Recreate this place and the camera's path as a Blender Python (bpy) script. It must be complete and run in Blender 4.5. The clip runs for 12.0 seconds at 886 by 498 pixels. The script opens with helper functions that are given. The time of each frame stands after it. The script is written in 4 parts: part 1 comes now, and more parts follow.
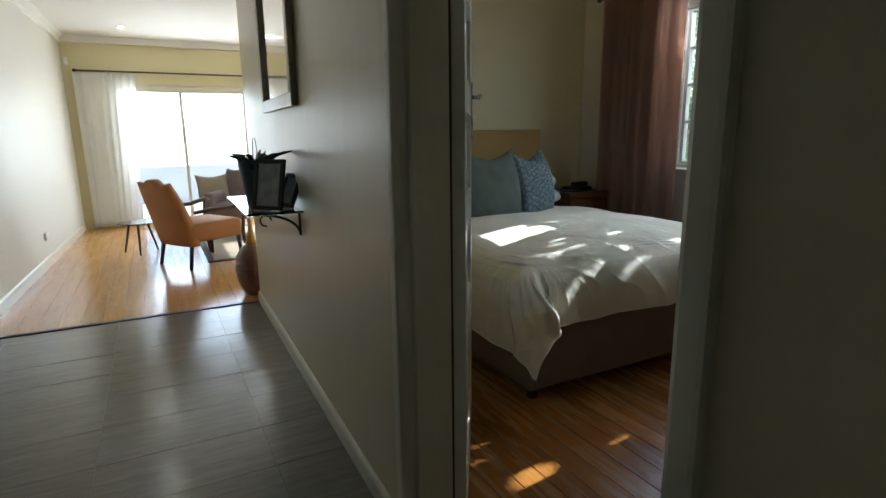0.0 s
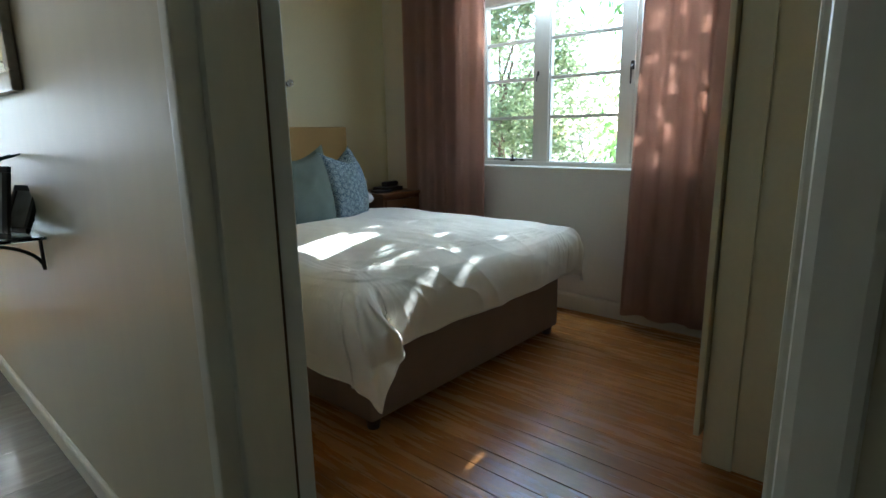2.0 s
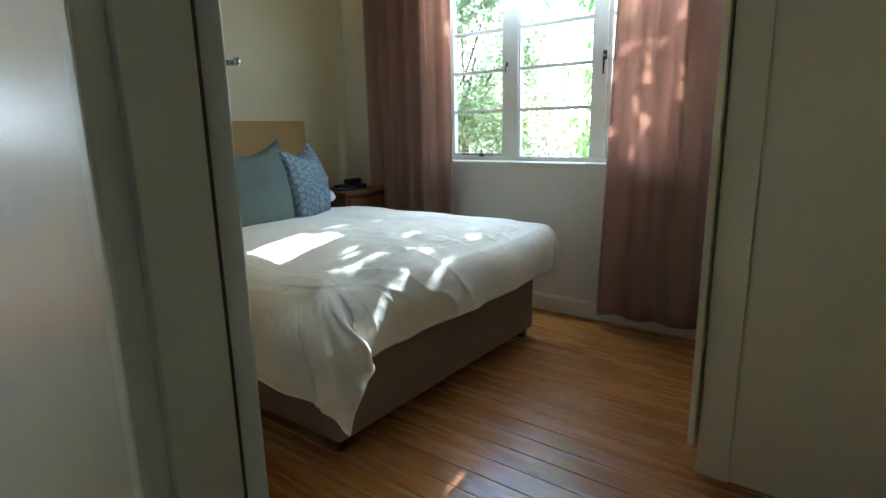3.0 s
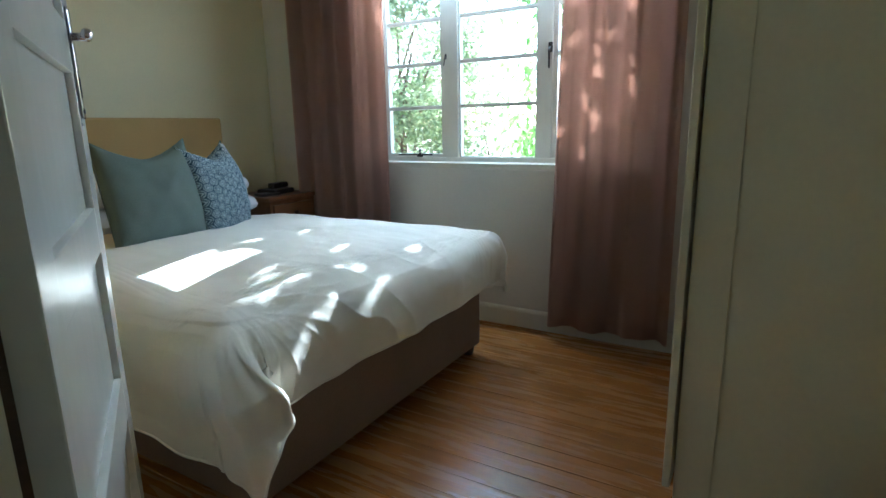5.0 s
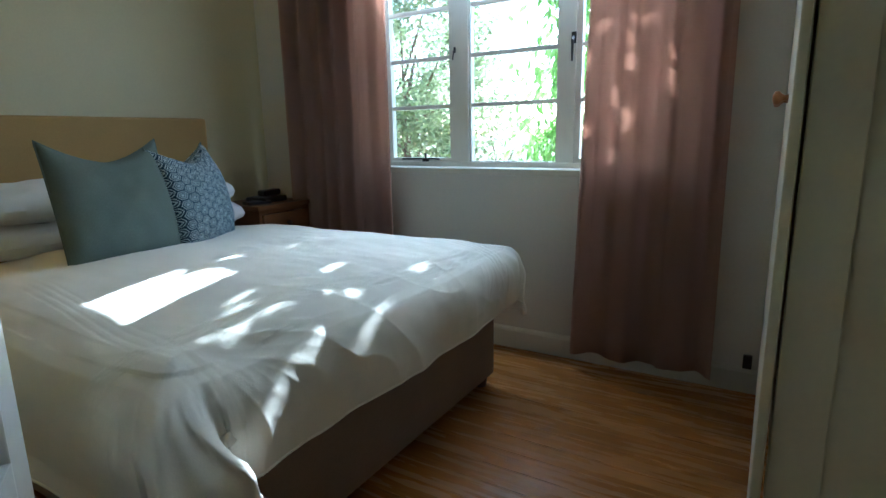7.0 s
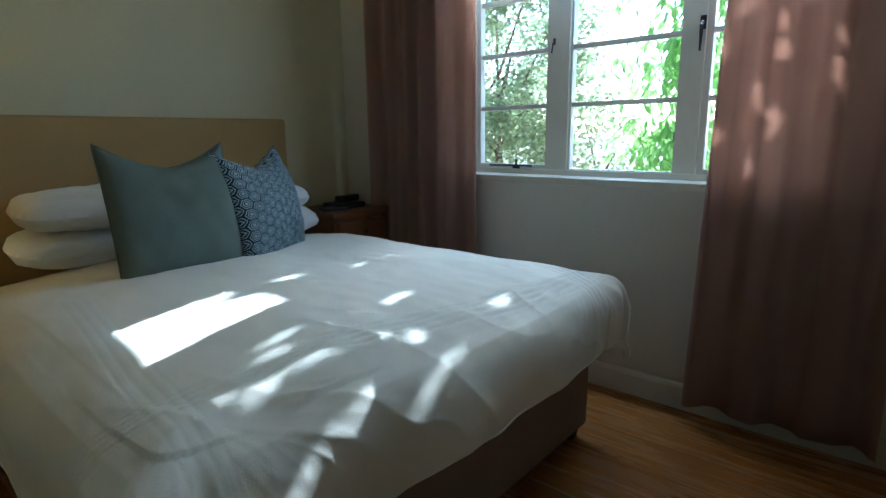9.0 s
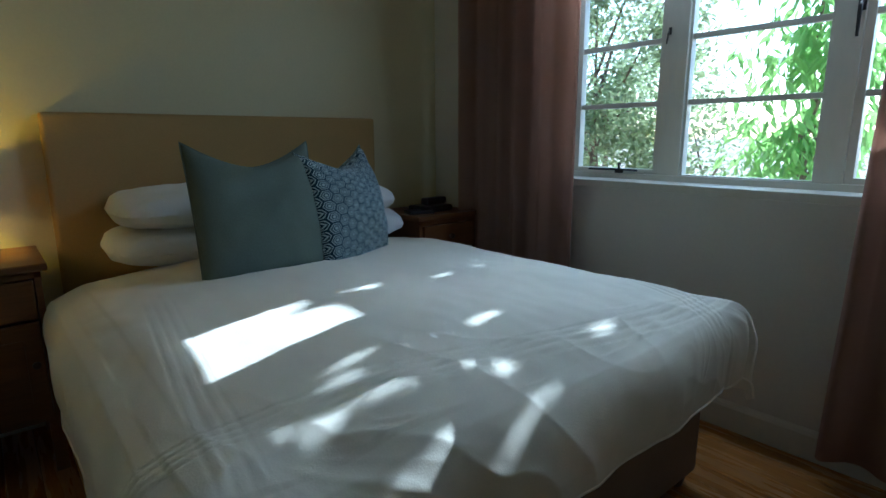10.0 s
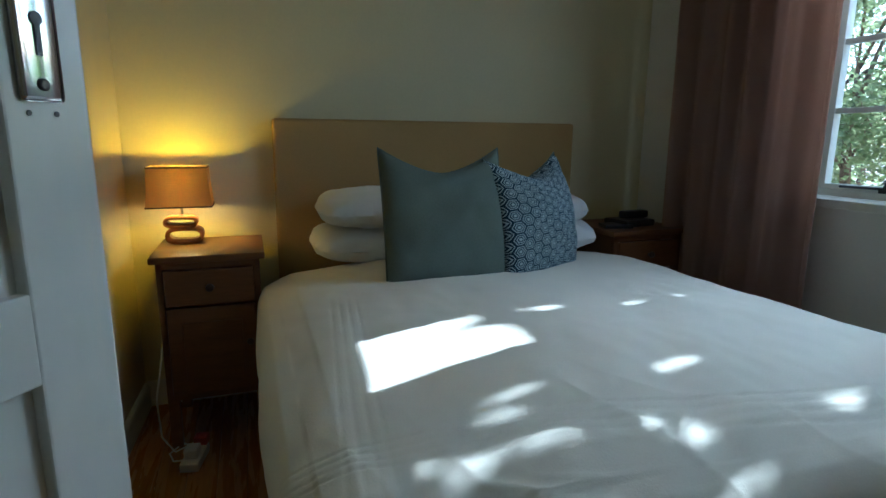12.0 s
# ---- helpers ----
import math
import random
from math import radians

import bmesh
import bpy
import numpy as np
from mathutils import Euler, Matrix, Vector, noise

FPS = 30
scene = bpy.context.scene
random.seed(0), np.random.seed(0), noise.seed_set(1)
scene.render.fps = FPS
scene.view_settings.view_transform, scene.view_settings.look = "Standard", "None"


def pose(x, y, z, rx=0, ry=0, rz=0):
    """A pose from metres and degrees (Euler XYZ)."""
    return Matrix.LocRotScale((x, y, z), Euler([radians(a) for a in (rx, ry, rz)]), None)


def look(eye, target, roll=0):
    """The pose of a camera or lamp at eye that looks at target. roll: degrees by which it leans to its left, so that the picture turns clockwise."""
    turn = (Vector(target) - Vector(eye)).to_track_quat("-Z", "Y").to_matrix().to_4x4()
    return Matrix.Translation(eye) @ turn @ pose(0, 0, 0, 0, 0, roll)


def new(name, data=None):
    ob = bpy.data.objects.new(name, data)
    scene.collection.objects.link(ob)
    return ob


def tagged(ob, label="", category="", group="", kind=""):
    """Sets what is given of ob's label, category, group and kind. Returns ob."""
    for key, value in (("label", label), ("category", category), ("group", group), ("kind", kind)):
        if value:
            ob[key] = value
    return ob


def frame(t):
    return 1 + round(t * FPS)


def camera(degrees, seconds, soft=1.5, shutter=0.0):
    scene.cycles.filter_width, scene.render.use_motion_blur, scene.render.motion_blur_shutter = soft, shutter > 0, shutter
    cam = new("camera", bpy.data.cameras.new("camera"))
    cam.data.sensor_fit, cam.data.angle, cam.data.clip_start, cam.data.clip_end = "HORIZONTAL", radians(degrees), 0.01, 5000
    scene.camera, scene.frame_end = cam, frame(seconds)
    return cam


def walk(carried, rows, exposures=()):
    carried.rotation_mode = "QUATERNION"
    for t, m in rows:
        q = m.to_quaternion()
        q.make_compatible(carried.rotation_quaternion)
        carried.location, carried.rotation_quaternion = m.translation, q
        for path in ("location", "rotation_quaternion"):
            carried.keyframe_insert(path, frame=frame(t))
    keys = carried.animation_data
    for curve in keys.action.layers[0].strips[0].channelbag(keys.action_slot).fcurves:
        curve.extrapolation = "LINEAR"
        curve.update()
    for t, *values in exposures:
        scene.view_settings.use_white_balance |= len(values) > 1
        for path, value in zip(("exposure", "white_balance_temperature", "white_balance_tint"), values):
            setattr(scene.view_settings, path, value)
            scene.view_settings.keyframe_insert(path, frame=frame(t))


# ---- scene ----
cam = camera(78.05, 12.0)
ROWS = [
    (0.0, -0.0000, -0.0000, 1.2417, -27.684, -11.784, 0.699),
    (0.5, -0.0071, 0.0783, 1.2407, -33.525, -11.760, 0.982),
    (1.0, -0.0050, 0.2015, 1.2457, -40.702, -12.053, 1.079),
    (1.5, 0.0263, 0.2586, 1.2442, -45.579, -12.357, 0.907),
    (2.0, 0.1068, 0.3384, 1.2284, -49.046, -12.134, 0.950),
    (2.5, 0.1777, 0.4157, 1.2086, -51.128, -12.171, 1.127),
    (3.0, 0.2339, 0.4894, 1.1914, -53.035, -12.272, 1.133),
    (3.5, 0.2899, 0.5723, 1.1937, -55.272, -12.236, 1.183),
    (5.5, 0.5856, 0.7217, 1.1787, -59.799, -12.417, 1.049),
    (6.0, 0.6656, 0.8119, 1.1626, -59.839, -12.114, 1.031),
    (6.5, 0.7287, 0.8499, 1.1488, -59.504, -11.903, 1.070),
    (8.5, 1.0353, 0.9836, 1.1769, -53.381, -11.692, 0.722),
    (9.0, 1.1045, 1.0514, 1.1752, -49.379, -11.699, 0.646),
    (9.5, 1.1688, 1.1379, 1.1757, -45.696, -11.617, 0.452),
    (10.0, 1.2273, 1.1893, 1.1730, -40.213, -11.545, 0.276),
    (10.5, 1.2822, 1.2337, 1.1677, -34.959, -11.201, 0.190),
    (11.0, 1.3076, 1.2649, 1.1694, -28.906, -11.012, 0.084),
    (11.5, 1.3134, 1.2806, 1.1762, -23.272, -11.099, -0.077),
    (12.0, 1.3263, 1.2740, 1.1857, -19.382, -11.208, -0.421),
]
walk(cam, [(t, pose(x, y, z, 90 + pitch, roll, yaw)) for t, x, y, z, yaw, pitch, roll in ROWS],
     exposures=[(0.0, 2.0, 5400, 4), (1.5, 2.32, 5050, 3), (2.5, 2.78, 4980, 3), (3.5, 3.1, 4880, 2), (5.5, 2.86, 4720, 2), (6.5, 2.68, 4680, 2),
                (8.5, 2.3, 4600, 1), (9.5, 1.92, 4600, 0), (10.5, 1.58, 4500, 0), (12.0, 1.85, 4580, 0)])

# ---- light ----
SUN_AZ, SUN_EL = 5.4, 34.1
world = bpy.data.worlds.new("sky")
scene.world = world
world.use_nodes = True
sky = world.node_tree.nodes.new("ShaderNodeTexSky")
sky.sky_type = "NISHITA"
sky.sun_disc = False
sky.sun_elevation = radians(SUN_EL)
sky.sun_rotation = radians(90 - SUN_AZ)
world.node_tree.links.new(sky.outputs[0], world.node_tree.nodes["Background"].inputs[0])
world.node_tree.nodes["Background"].inputs[1].default_value = 0.15
sun = new("sun", bpy.data.lights.new("sun", "SUN"))
sun.data.energy, sun.data.angle, sun.data.color = 3.4, radians(0.32), (1.0, 0.94, 0.84)
sun_way = Vector((math.cos(radians(SUN_AZ)) * math.cos(radians(SUN_EL)), math.sin(radians(SUN_AZ)) * math.cos(radians(SUN_EL)), math.sin(radians(SUN_EL))))
sun.matrix_world = look(sun_way * 60, (0, 0, 0))


def opening_light(name, place, target, sx, sy, watts, colour):
    """The sky's light, standing in a window's opening."""
    lamp = new(name, bpy.data.lights.new(name, "AREA"))
    lamp.data.shape, lamp.data.size, lamp.data.size_y = "RECTANGLE", sx, sy
    lamp.data.energy, lamp.data.color = watts, colour
    lamp.matrix_world = look(place, target)


opening_light("window_skylight", (3.515, 2.09, 2.150), (3.0, 2.09, 1.2), 1.6, 0.10, 3.2, (0.90, 0.95, 1.0))
opening_light("sliding_door_skylight", (0.95, 9.25, 1.37), (0.95, 7.0, 1.2), 2.5, 1.08, 14.0, (1.0, 0.97, 0.90))

# ---- materials ----
def rgb(c):
    return (*c, 1.0)


def material(name, colour, rough=0.6, vary=0.12, scale=6.0, bump=0.1, grain=60.0, stretch=(1, 1, 1), metal=0.0, spec=0.5, coat=0.0, tint=None, per_piece=0.0, trans=0.0, through_colour=None):
    m = bpy.data.materials.new(name)
    m.use_nodes = True
    nt = m.node_tree
    n, l = nt.nodes, nt.links
    b = n["Principled BSDF"]
    b.inputs["Roughness"].default_value = rough
    b.inputs["Metallic"].default_value = metal
    b.inputs["Specular IOR Level"].default_value = spec
    b.inputs["Coat Weight"].default_value = coat
    b.inputs["Coat Roughness"].default_value = 0.15
    co = n.new("ShaderNodeTexCoord")
    mp = n.new("ShaderNodeMapping")
    mp.inputs["Scale"].default_value = stretch
    l.new(co.outputs["Object"], mp.inputs["Vector"])
    src = mp.outputs["Vector"]
    info = n.new("ShaderNodeObjectInfo")
    if per_piece > 0:
        shift = n.new("ShaderNodeVectorMath")
        shift.operation = "MULTIPLY_ADD"
        shift.inputs[1].default_value = (37.0, 19.0, 23.0)
        l.new(info.outputs["Random"], shift.inputs[0])
        l.new(mp.outputs["Vector"], shift.inputs[2])
        src = shift.outputs["Vector"]
    big = n.new("ShaderNodeTexNoise")
    big.inputs["Scale"].default_value, big.inputs["Detail"].default_value = scale, 4.0
    fine = n.new("ShaderNodeTexNoise")
    fine.inputs["Scale"].default_value, fine.inputs["Detail"].default_value = grain, 5.0
    for t in (big, fine):
        l.new(src, t.inputs["Vector"])
    add = n.new("ShaderNodeMath")
    add.operation = "MULTIPLY_ADD"
    add.inputs[1].default_value = 0.5
    l.new(fine.outputs["Fac"], add.inputs[0])
    half = n.new("ShaderNodeMath")
    half.operation = "MULTIPLY"
    half.inputs[1].default_value = 0.5
    l.new(big.outputs["Fac"], half.inputs[0])
    l.new(half.outputs[0], add.inputs[2])
    ramp = n.new("ShaderNodeValToRGB")
    dark = [max(0.0, c * (1 - 1.6 * vary)) for c in colour]
    light = [min(1.0, c * (1 + vary)) for c in (tint or colour)]
    ramp.color_ramp.elements[0].position, ramp.color_ramp.elements[0].color = 0.3, rgb(dark)
    ramp.color_ramp.elements[1].position, ramp.color_ramp.elements[1].color = 0.7, rgb(light)
    l.new(add.outputs[0], ramp.inputs["Fac"])
    out = ramp.outputs["Color"]
    if per_piece > 0:
        hsv = n.new("ShaderNodeHueSaturation")
        val = n.new("ShaderNodeMapRange")
        val.inputs["To Min"].default_value, val.inputs["To Max"].default_value = 1 - per_piece, 1 + per_piece
        l.new(info.outputs["Random"], val.inputs["Value"])
        l.new(val.outputs["Result"], hsv.inputs["Value"])
        l.new(out, hsv.inputs["Color"])
        out = hsv.outputs["Color"]
    l.new(out, b.inputs["Base Color"])
    rv = n.new("ShaderNodeMapRange")
    rv.inputs["To Min"].default_value, rv.inputs["To Max"].default_value = max(0.02, rough - 0.08), min(1.0, rough + 0.08)
    l.new(big.outputs["Fac"], rv.inputs["Value"])
    l.new(rv.outputs["Result"], b.inputs["Roughness"])
    if bump > 0:
        bp = n.new("ShaderNodeBump")
        bp.inputs["Strength"].default_value, bp.inputs["Distance"].default_value = bump, 0.004
        l.new(add.outputs[0], bp.inputs["Height"])
        l.new(bp.outputs["Normal"], b.inputs["Normal"])
    if trans > 0:
        tr = n.new("ShaderNodeBsdfTranslucent")
        if through_colour:
            tr.inputs["Color"].default_value = rgb(through_colour)
        else:
            l.new(out, tr.inputs["Color"])
        mix = n.new("ShaderNodeMixShader")
        mix.inputs[0].default_value = trans
        l.new(b.outputs[0], mix.inputs[1])
        l.new(tr.outputs[0], mix.inputs[2])
        l.new(mix.outputs[0], n["Material Output"].inputs["Surface"])
    return m


def glass_material(name, tint=(1, 1, 1), rough=0.0):
    m = bpy.data.materials.new(name)
    m.use_nodes = True
    b = m.node_tree.nodes["Principled BSDF"]
    b.inputs["Base Color"].default_value = rgb(tint)
    b.inputs["Transmission Weight"].default_value = 1.0
    b.inputs["Roughness"].default_value = rough
    b.inputs["IOR"].default_value = 1.45
    return m


def glow_material(name, colour, strength):
    m = bpy.data.materials.new(name)
    m.use_nodes = True
    b = m.node_tree.nodes["Principled BSDF"]
    b.inputs["Emission Color"].default_value = rgb(colour)
    b.inputs["Emission Strength"].default_value = strength
    return m


def hex_fabric(name):
    """Nested white hexagon outlines on dark blue cloth, laid out on the cushion's own UV, 10 cells across."""
    m = bpy.data.materials.new(name)
    m.use_nodes = True
    nt = m.node_tree
    n, l = nt.nodes, nt.links
    uv = n.new("ShaderNodeUVMap")

    def vm(op, a, b=None):
        k = n.new("ShaderNodeVectorMath")
        k.operation = op
        for i, s in enumerate((a, b)):
            if s is None:
                continue
            if isinstance(s, tuple):
                k.inputs[i].default_value = s
            else:
                l.new(s, k.inputs[i])
        return k

    def mm(op, a, b=0.0):
        k = n.new("ShaderNodeMath")
        k.operation = op
        for i, s in enumerate((a, b)):
            if isinstance(s, float):
                k.inputs[i].default_value = s
            else:
                l.new(s, k.inputs[i])
        return k.outputs[0]

    r, h = (1.7320508, 1.0, 1.0), (0.8660254, 0.5, 0.5)
    p = vm("MULTIPLY", uv.outputs["UV"], (10.2, 10.7, 0.0)).outputs["Vector"]
    p = vm("ADD", p, (34.641, 20.0, 0.0)).outputs["Vector"]
    a = vm("SUBTRACT", vm("MODULO", p, r).outputs["Vector"], h).outputs["Vector"]
    b = vm("SUBTRACT", vm("MODULO", vm("SUBTRACT", p, h).outputs["Vector"], r).outputs["Vector"], h).outputs["Vector"]

    def hexd(v):
        v = vm("MULTIPLY", vm("ABSOLUTE", v).outputs["Vector"], (1.0, 1.0, 0.0)).outputs["Vector"]
        s = n.new("ShaderNodeSeparateXYZ")
        l.new(v, s.inputs[0])
        return mm("MAXIMUM", s.outputs[1], mm("ADD", mm("MULTIPLY", s.outputs[1], 0.5), mm("MULTIPLY", s.outputs[0], 0.8660254)))

    d = mm("MINIMUM", hexd(a), hexd(b))
    ramp = n.new("ShaderNodeValToRGB")
    ramp.color_ramp.interpolation = "CONSTANT"
    pale, deep = rgb((0.46, 0.53, 0.53)), rgb((0.020, 0.050, 0.075))
    stops = ((0.0, pale), (0.12, deep), (0.205, pale), (0.275, deep), (0.36, pale), (0.425, deep))
    ramp.color_ramp.elements[0].color = stops[0][1]
    ramp.color_ramp.elements[1].position, ramp.color_ramp.elements[1].color = stops[1]
    for q, c in stops[2:]:
        e = ramp.color_ramp.elements.new(q)
        e.color = c
    l.new(d, ramp.inputs["Fac"])
    bs = n["Principled BSDF"]
    bs.inputs["Roughness"].default_value = 0.85
    bs.inputs["Specular IOR Level"].default_value = 0.2
    l.new(ramp.outputs["Color"], bs.inputs["Base Color"])
    w = n.new("ShaderNodeTexNoise")
    w.inputs["Scale"].default_value = 350.0
    bp = n.new("ShaderNodeBump")
    bp.inputs["Strength"].default_value, bp.inputs["Distance"].default_value = 0.3, 0.002
    l.new(w.outputs["Fac"], bp.inputs["Height"])
    l.new(bp.outputs["Normal"], bs.inputs["Normal"])
    return m


M_WALL = material("cream_wall_paint", (0.66, 0.60, 0.36), 0.55, 0.03, 1.2, 0.12, 90)
# the wall cream, paled and greyed to put bluish skylight into the colour
M_WALLEAST = material("skylight_tinted_wall_paint", (0.69, 0.665, 0.59), 0.55, 0.03, 1.2, 0.12, 90)
M_HALL = material("hall_gloss_paint", (0.56, 0.50, 0.34), 0.32, 0.03, 1.0, 0.07, 4, (4, 4, 0.22))
M_CEIL = material("white_ceiling_paint", (0.78, 0.77, 0.72), 0.8, 0.03, 2, 0.05, 80)
M_WOODPAINT = material("white_gloss_woodwork", (0.67, 0.65, 0.55), 0.32, 0.04, 3, 0.12, 40, (1, 1, 0.3))
M_DOOR = material("white_enamel_door", (0.80, 0.80, 0.75), 0.24, 0.03, 2.5, 0.10, 30, (1, 1, 0.4))
M_WARD = material("cream_wardrobe_paint", (0.73, 0.68, 0.50), 0.45, 0.03, 2, 0.08, 60)
M_BOARD = material("varnished_pine_boards", (0.335, 0.130, 0.022), 0.27, 0.15, 5, 0.12, 26, (6, 0.5, 1), spec=0.75, tint=(0.38, 0.165, 0.031), per_piece=0.09)
M_LRBOARD = material("honey_laminate_boards", (0.50, 0.25, 0.065), 0.17, 0.16, 4, 0.05, 22, (6, 0.5, 1), tint=(0.57, 0.30, 0.085), per_piece=0.07)
M_UNDER = material("dark_floor_joint", (0.11, 0.055, 0.02), 0.8, 0.1)
M_TILE = material("grey_vein_stone_tile", (0.185, 0.178, 0.152), 0.18, 0.11, 5, 0.06, 30, (0.5, 6, 1), tint=(0.225, 0.22, 0.20), per_piece=0.05)
M_GROUT = material("dark_grout", (0.25, 0.24, 0.21), 0.8, 0.1)
M_DUVET = material("white_cotton_duvet", (0.81, 0.775, 0.675), 0.85, 0.03, 4, 0.25, 240, spec=0.2)
M_PILLOW = material("white_cotton_pillowcase", (0.80, 0.80, 0.78), 0.85, 0.03, 4, 0.25, 220, spec=0.2)
M_BASE = material("taupe_bed_base_cloth", (0.265, 0.192, 0.150), 0.9, 0.12, 5, 0.35, 300, spec=0.15)
M_HEADB = material("mustard_suede_headboard", (0.42, 0.285, 0.11), 0.85, 0.07, 3, 0.2, 160, spec=0.2)
M_GREEN = material("sage_linen_cushion", (0.150, 0.178, 0.146), 0.95, 0.12, 5, 0.5, 260, spec=0.15)
M_HEX = hex_fabric("hexagon_print_cushion")
M_CURT = material("dusty_rose_curtain", (0.355, 0.240, 0.200), 0.8, 0.08, 6, 0.3, 260, (1, 1, 0.4), spec=0.2, trans=0.44, through_colour=(0.72, 0.51, 0.41))
M_SHEER = material("white_sheer_curtain", (0.90, 0.90, 0.88), 0.8, 0.02, 5, 0.1, 200, trans=0.58, through_colour=(0.96, 0.96, 0.95))
M_DARKWOOD = material("dark_stained_wood", (0.05, 0.024, 0.014), 0.4, 0.2, 8, 0.1, 40, (1, 1, 6))
M_STAND = material("pine_nightstand", (0.165, 0.068, 0.021), 0.42, 0.2, 6, 0.12, 30, (0.6, 5, 5))
M_KNOB = material("turned_pine_knob", (0.40, 0.17, 0.05), 0.35, 0.15, 9, 0.05, 40)
M_CHROME = material("polished_chrome", (0.62, 0.62, 0.65), 0.14, 0.02, 5, 0.0, 40, metal=1.0)
M_IRON = material("black_wrought_iron", (0.02, 0.018, 0.016), 0.45, 0.15, 9, 0.15, 70)
M_BRONZE = material("dark_bronze_fitting", (0.05, 0.042, 0.036), 0.4, 0.15, 9, 0.1, 60, metal=0.6)
M_GLASS = glass_material("window_glass")
M_SHELFGLASS = glass_material("green_edge_shelf_glass", (0.72, 0.90, 0.86))
M_MIRROR = material("silvered_mirror", (0.9, 0.9, 0.9), 0.02, 0.0, 5, 0.0, metal=1.0)
M_MFRAME = material("dark_carved_mirror_frame", (0.42, 0.37, 0.31), 0.30, 0.2, 8, 0.15, 40)
M_SHADE = material("linen_lamp_shade", (0.40, 0.28, 0.11), 0.85, 0.06, 6, 0.2, 200, trans=0.42)
M_TRIM = material("dark_shade_trim", (0.08, 0.06, 0.04), 0.8, 0.1)
M_LAMPWOOD = material("amber_lamp_wood", (0.40, 0.15, 0.035), 0.35, 0.15, 7, 0.05, 30, (1, 5, 5))
M_BULB = glow_material("warm_bulb", (1.0, 0.60, 0.18), 30.0)
M_DOWN = glow_material("downlight_bulb", (1.0, 0.9, 0.75), 40.0)
M_ORANGE = material("rust_velvet", (0.36, 0.165, 0.055), 0.75, 0.12, 6, 0.2, 180)
M_MAUVE = material("mauve_grey_cloth", (0.16, 0.125, 0.125), 0.9, 0.12, 6, 0.3, 220)
M_RUG = material("sand_rug", (0.30, 0.25, 0.18), 0.95, 0.1, 10, 0.5, 160)
M_RUGEDGE = material("dark_rug_border", (0.05, 0.04, 0.035), 0.95, 0.1, 10, 0.4, 160)
M_VASE = material("plum_wood_vase", (0.17, 0.075, 0.055), 0.25, 0.25, 7, 0.05, 30, (1, 1, 4), coat=0.4)
M_VASENECK = material("gilded_vase_neck", (0.50, 0.27, 0.05), 0.3, 0.15, 7, 0.05, 40, metal=0.4)
M_POT = material("blue_black_planter", (0.055, 0.12, 0.165), 0.3, 0.2, 7, 0.05, 40)
M_BLACK = material("black_plastic", (0.018, 0.018, 0.02), 0.4, 0.1, 7, 0.05, 60)
M_WHITEPL = material("white_plastic", (0.72, 0.72, 0.68), 0.4, 0.05, 7, 0.02, 60)
M_RED = material("red_plastic", (0.45, 0.05, 0.03), 0.4, 0.05)
M_PHOTO = material("grey_photo_print", (0.36, 0.38, 0.39), 0.4, 0.3, 9, 0.0, 20)
M_SUCC = material("dark_succulent_leaf", (0.035, 0.055, 0.05), 0.5, 0.2)
M_LEAF_A = material("olive_leaf", (0.075, 0.11, 0.04), 0.5, 0.35, 3, 0.0, 9, tint=(0.14, 0.17, 0.06), trans=0.52, through_colour=(0.50, 0.57, 0.30))
M_LEAF_B = material("bright_drooping_leaf", (0.14, 0.26, 0.04), 0.45, 0.25, 3, 0.0, 9, tint=(0.22, 0.36, 0.07), trans=0.55, through_colour=(0.40, 0.62, 0.18))
M_BARK = material("brown_bark", (0.22, 0.15, 0.10), 0.9, 0.3, 8, 0.8, 30, (1, 1, 0.3))
M_GROUND = material("dry_garden_ground", (0.42, 0.34, 0.26), 0.95, 0.25, 1.2, 0.4, 12)
M_PAVE = material("pale_terrace_paving", (0.42, 0.39, 0.34), 0.8, 0.12, 2, 0.2, 20)
M_OUTWALL = material("white_exterior_plaster", (0.70, 0.69, 0.66), 0.85, 0.05, 1.5, 0.3, 20)
M_ROOF = material("grey_roof_sheet", (0.16, 0.16, 0.16), 0.7, 0.1)


# ---- mesh helpers ----
def box(bm, x0, x1, y0, y1, z0, z1, bevel=0.0):
    vs = [bm.verts.new(p) for p in ((x0, y0, z0), (x1, y0, z0), (x1, y1, z0), (x0, y1, z0), (x0, y0, z1), (x1, y0, z1), (x1, y1, z1), (x0, y1, z1))]
    fs = [bm.faces.new([vs[i] for i in f]) for f in ((3, 2, 1, 0), (4, 5, 6, 7), (0, 1, 5, 4), (1, 2, 6, 5), (2, 3, 7, 6), (3, 0, 4, 7))]
    if bevel > 0:
        es = list({e for f in fs for e in f.edges})
        bmesh.ops.bevel(bm, geom=es, offset=bevel, segments=2, affect="EDGES", profile=0.6)


def prism(bm, pts, z0, z1):
    lo = [bm.verts.new((x, y, z0)) for x, y in pts]
    hi = [bm.verts.new((x, y, z1)) for x, y in pts]
    k = len(pts)
    bm.faces.new(lo[::-1])
    bm.faces.new(hi)
    for i in range(k):
        bm.faces.new((lo[i], lo[(i + 1) % k], hi[(i + 1) % k], hi[i]))


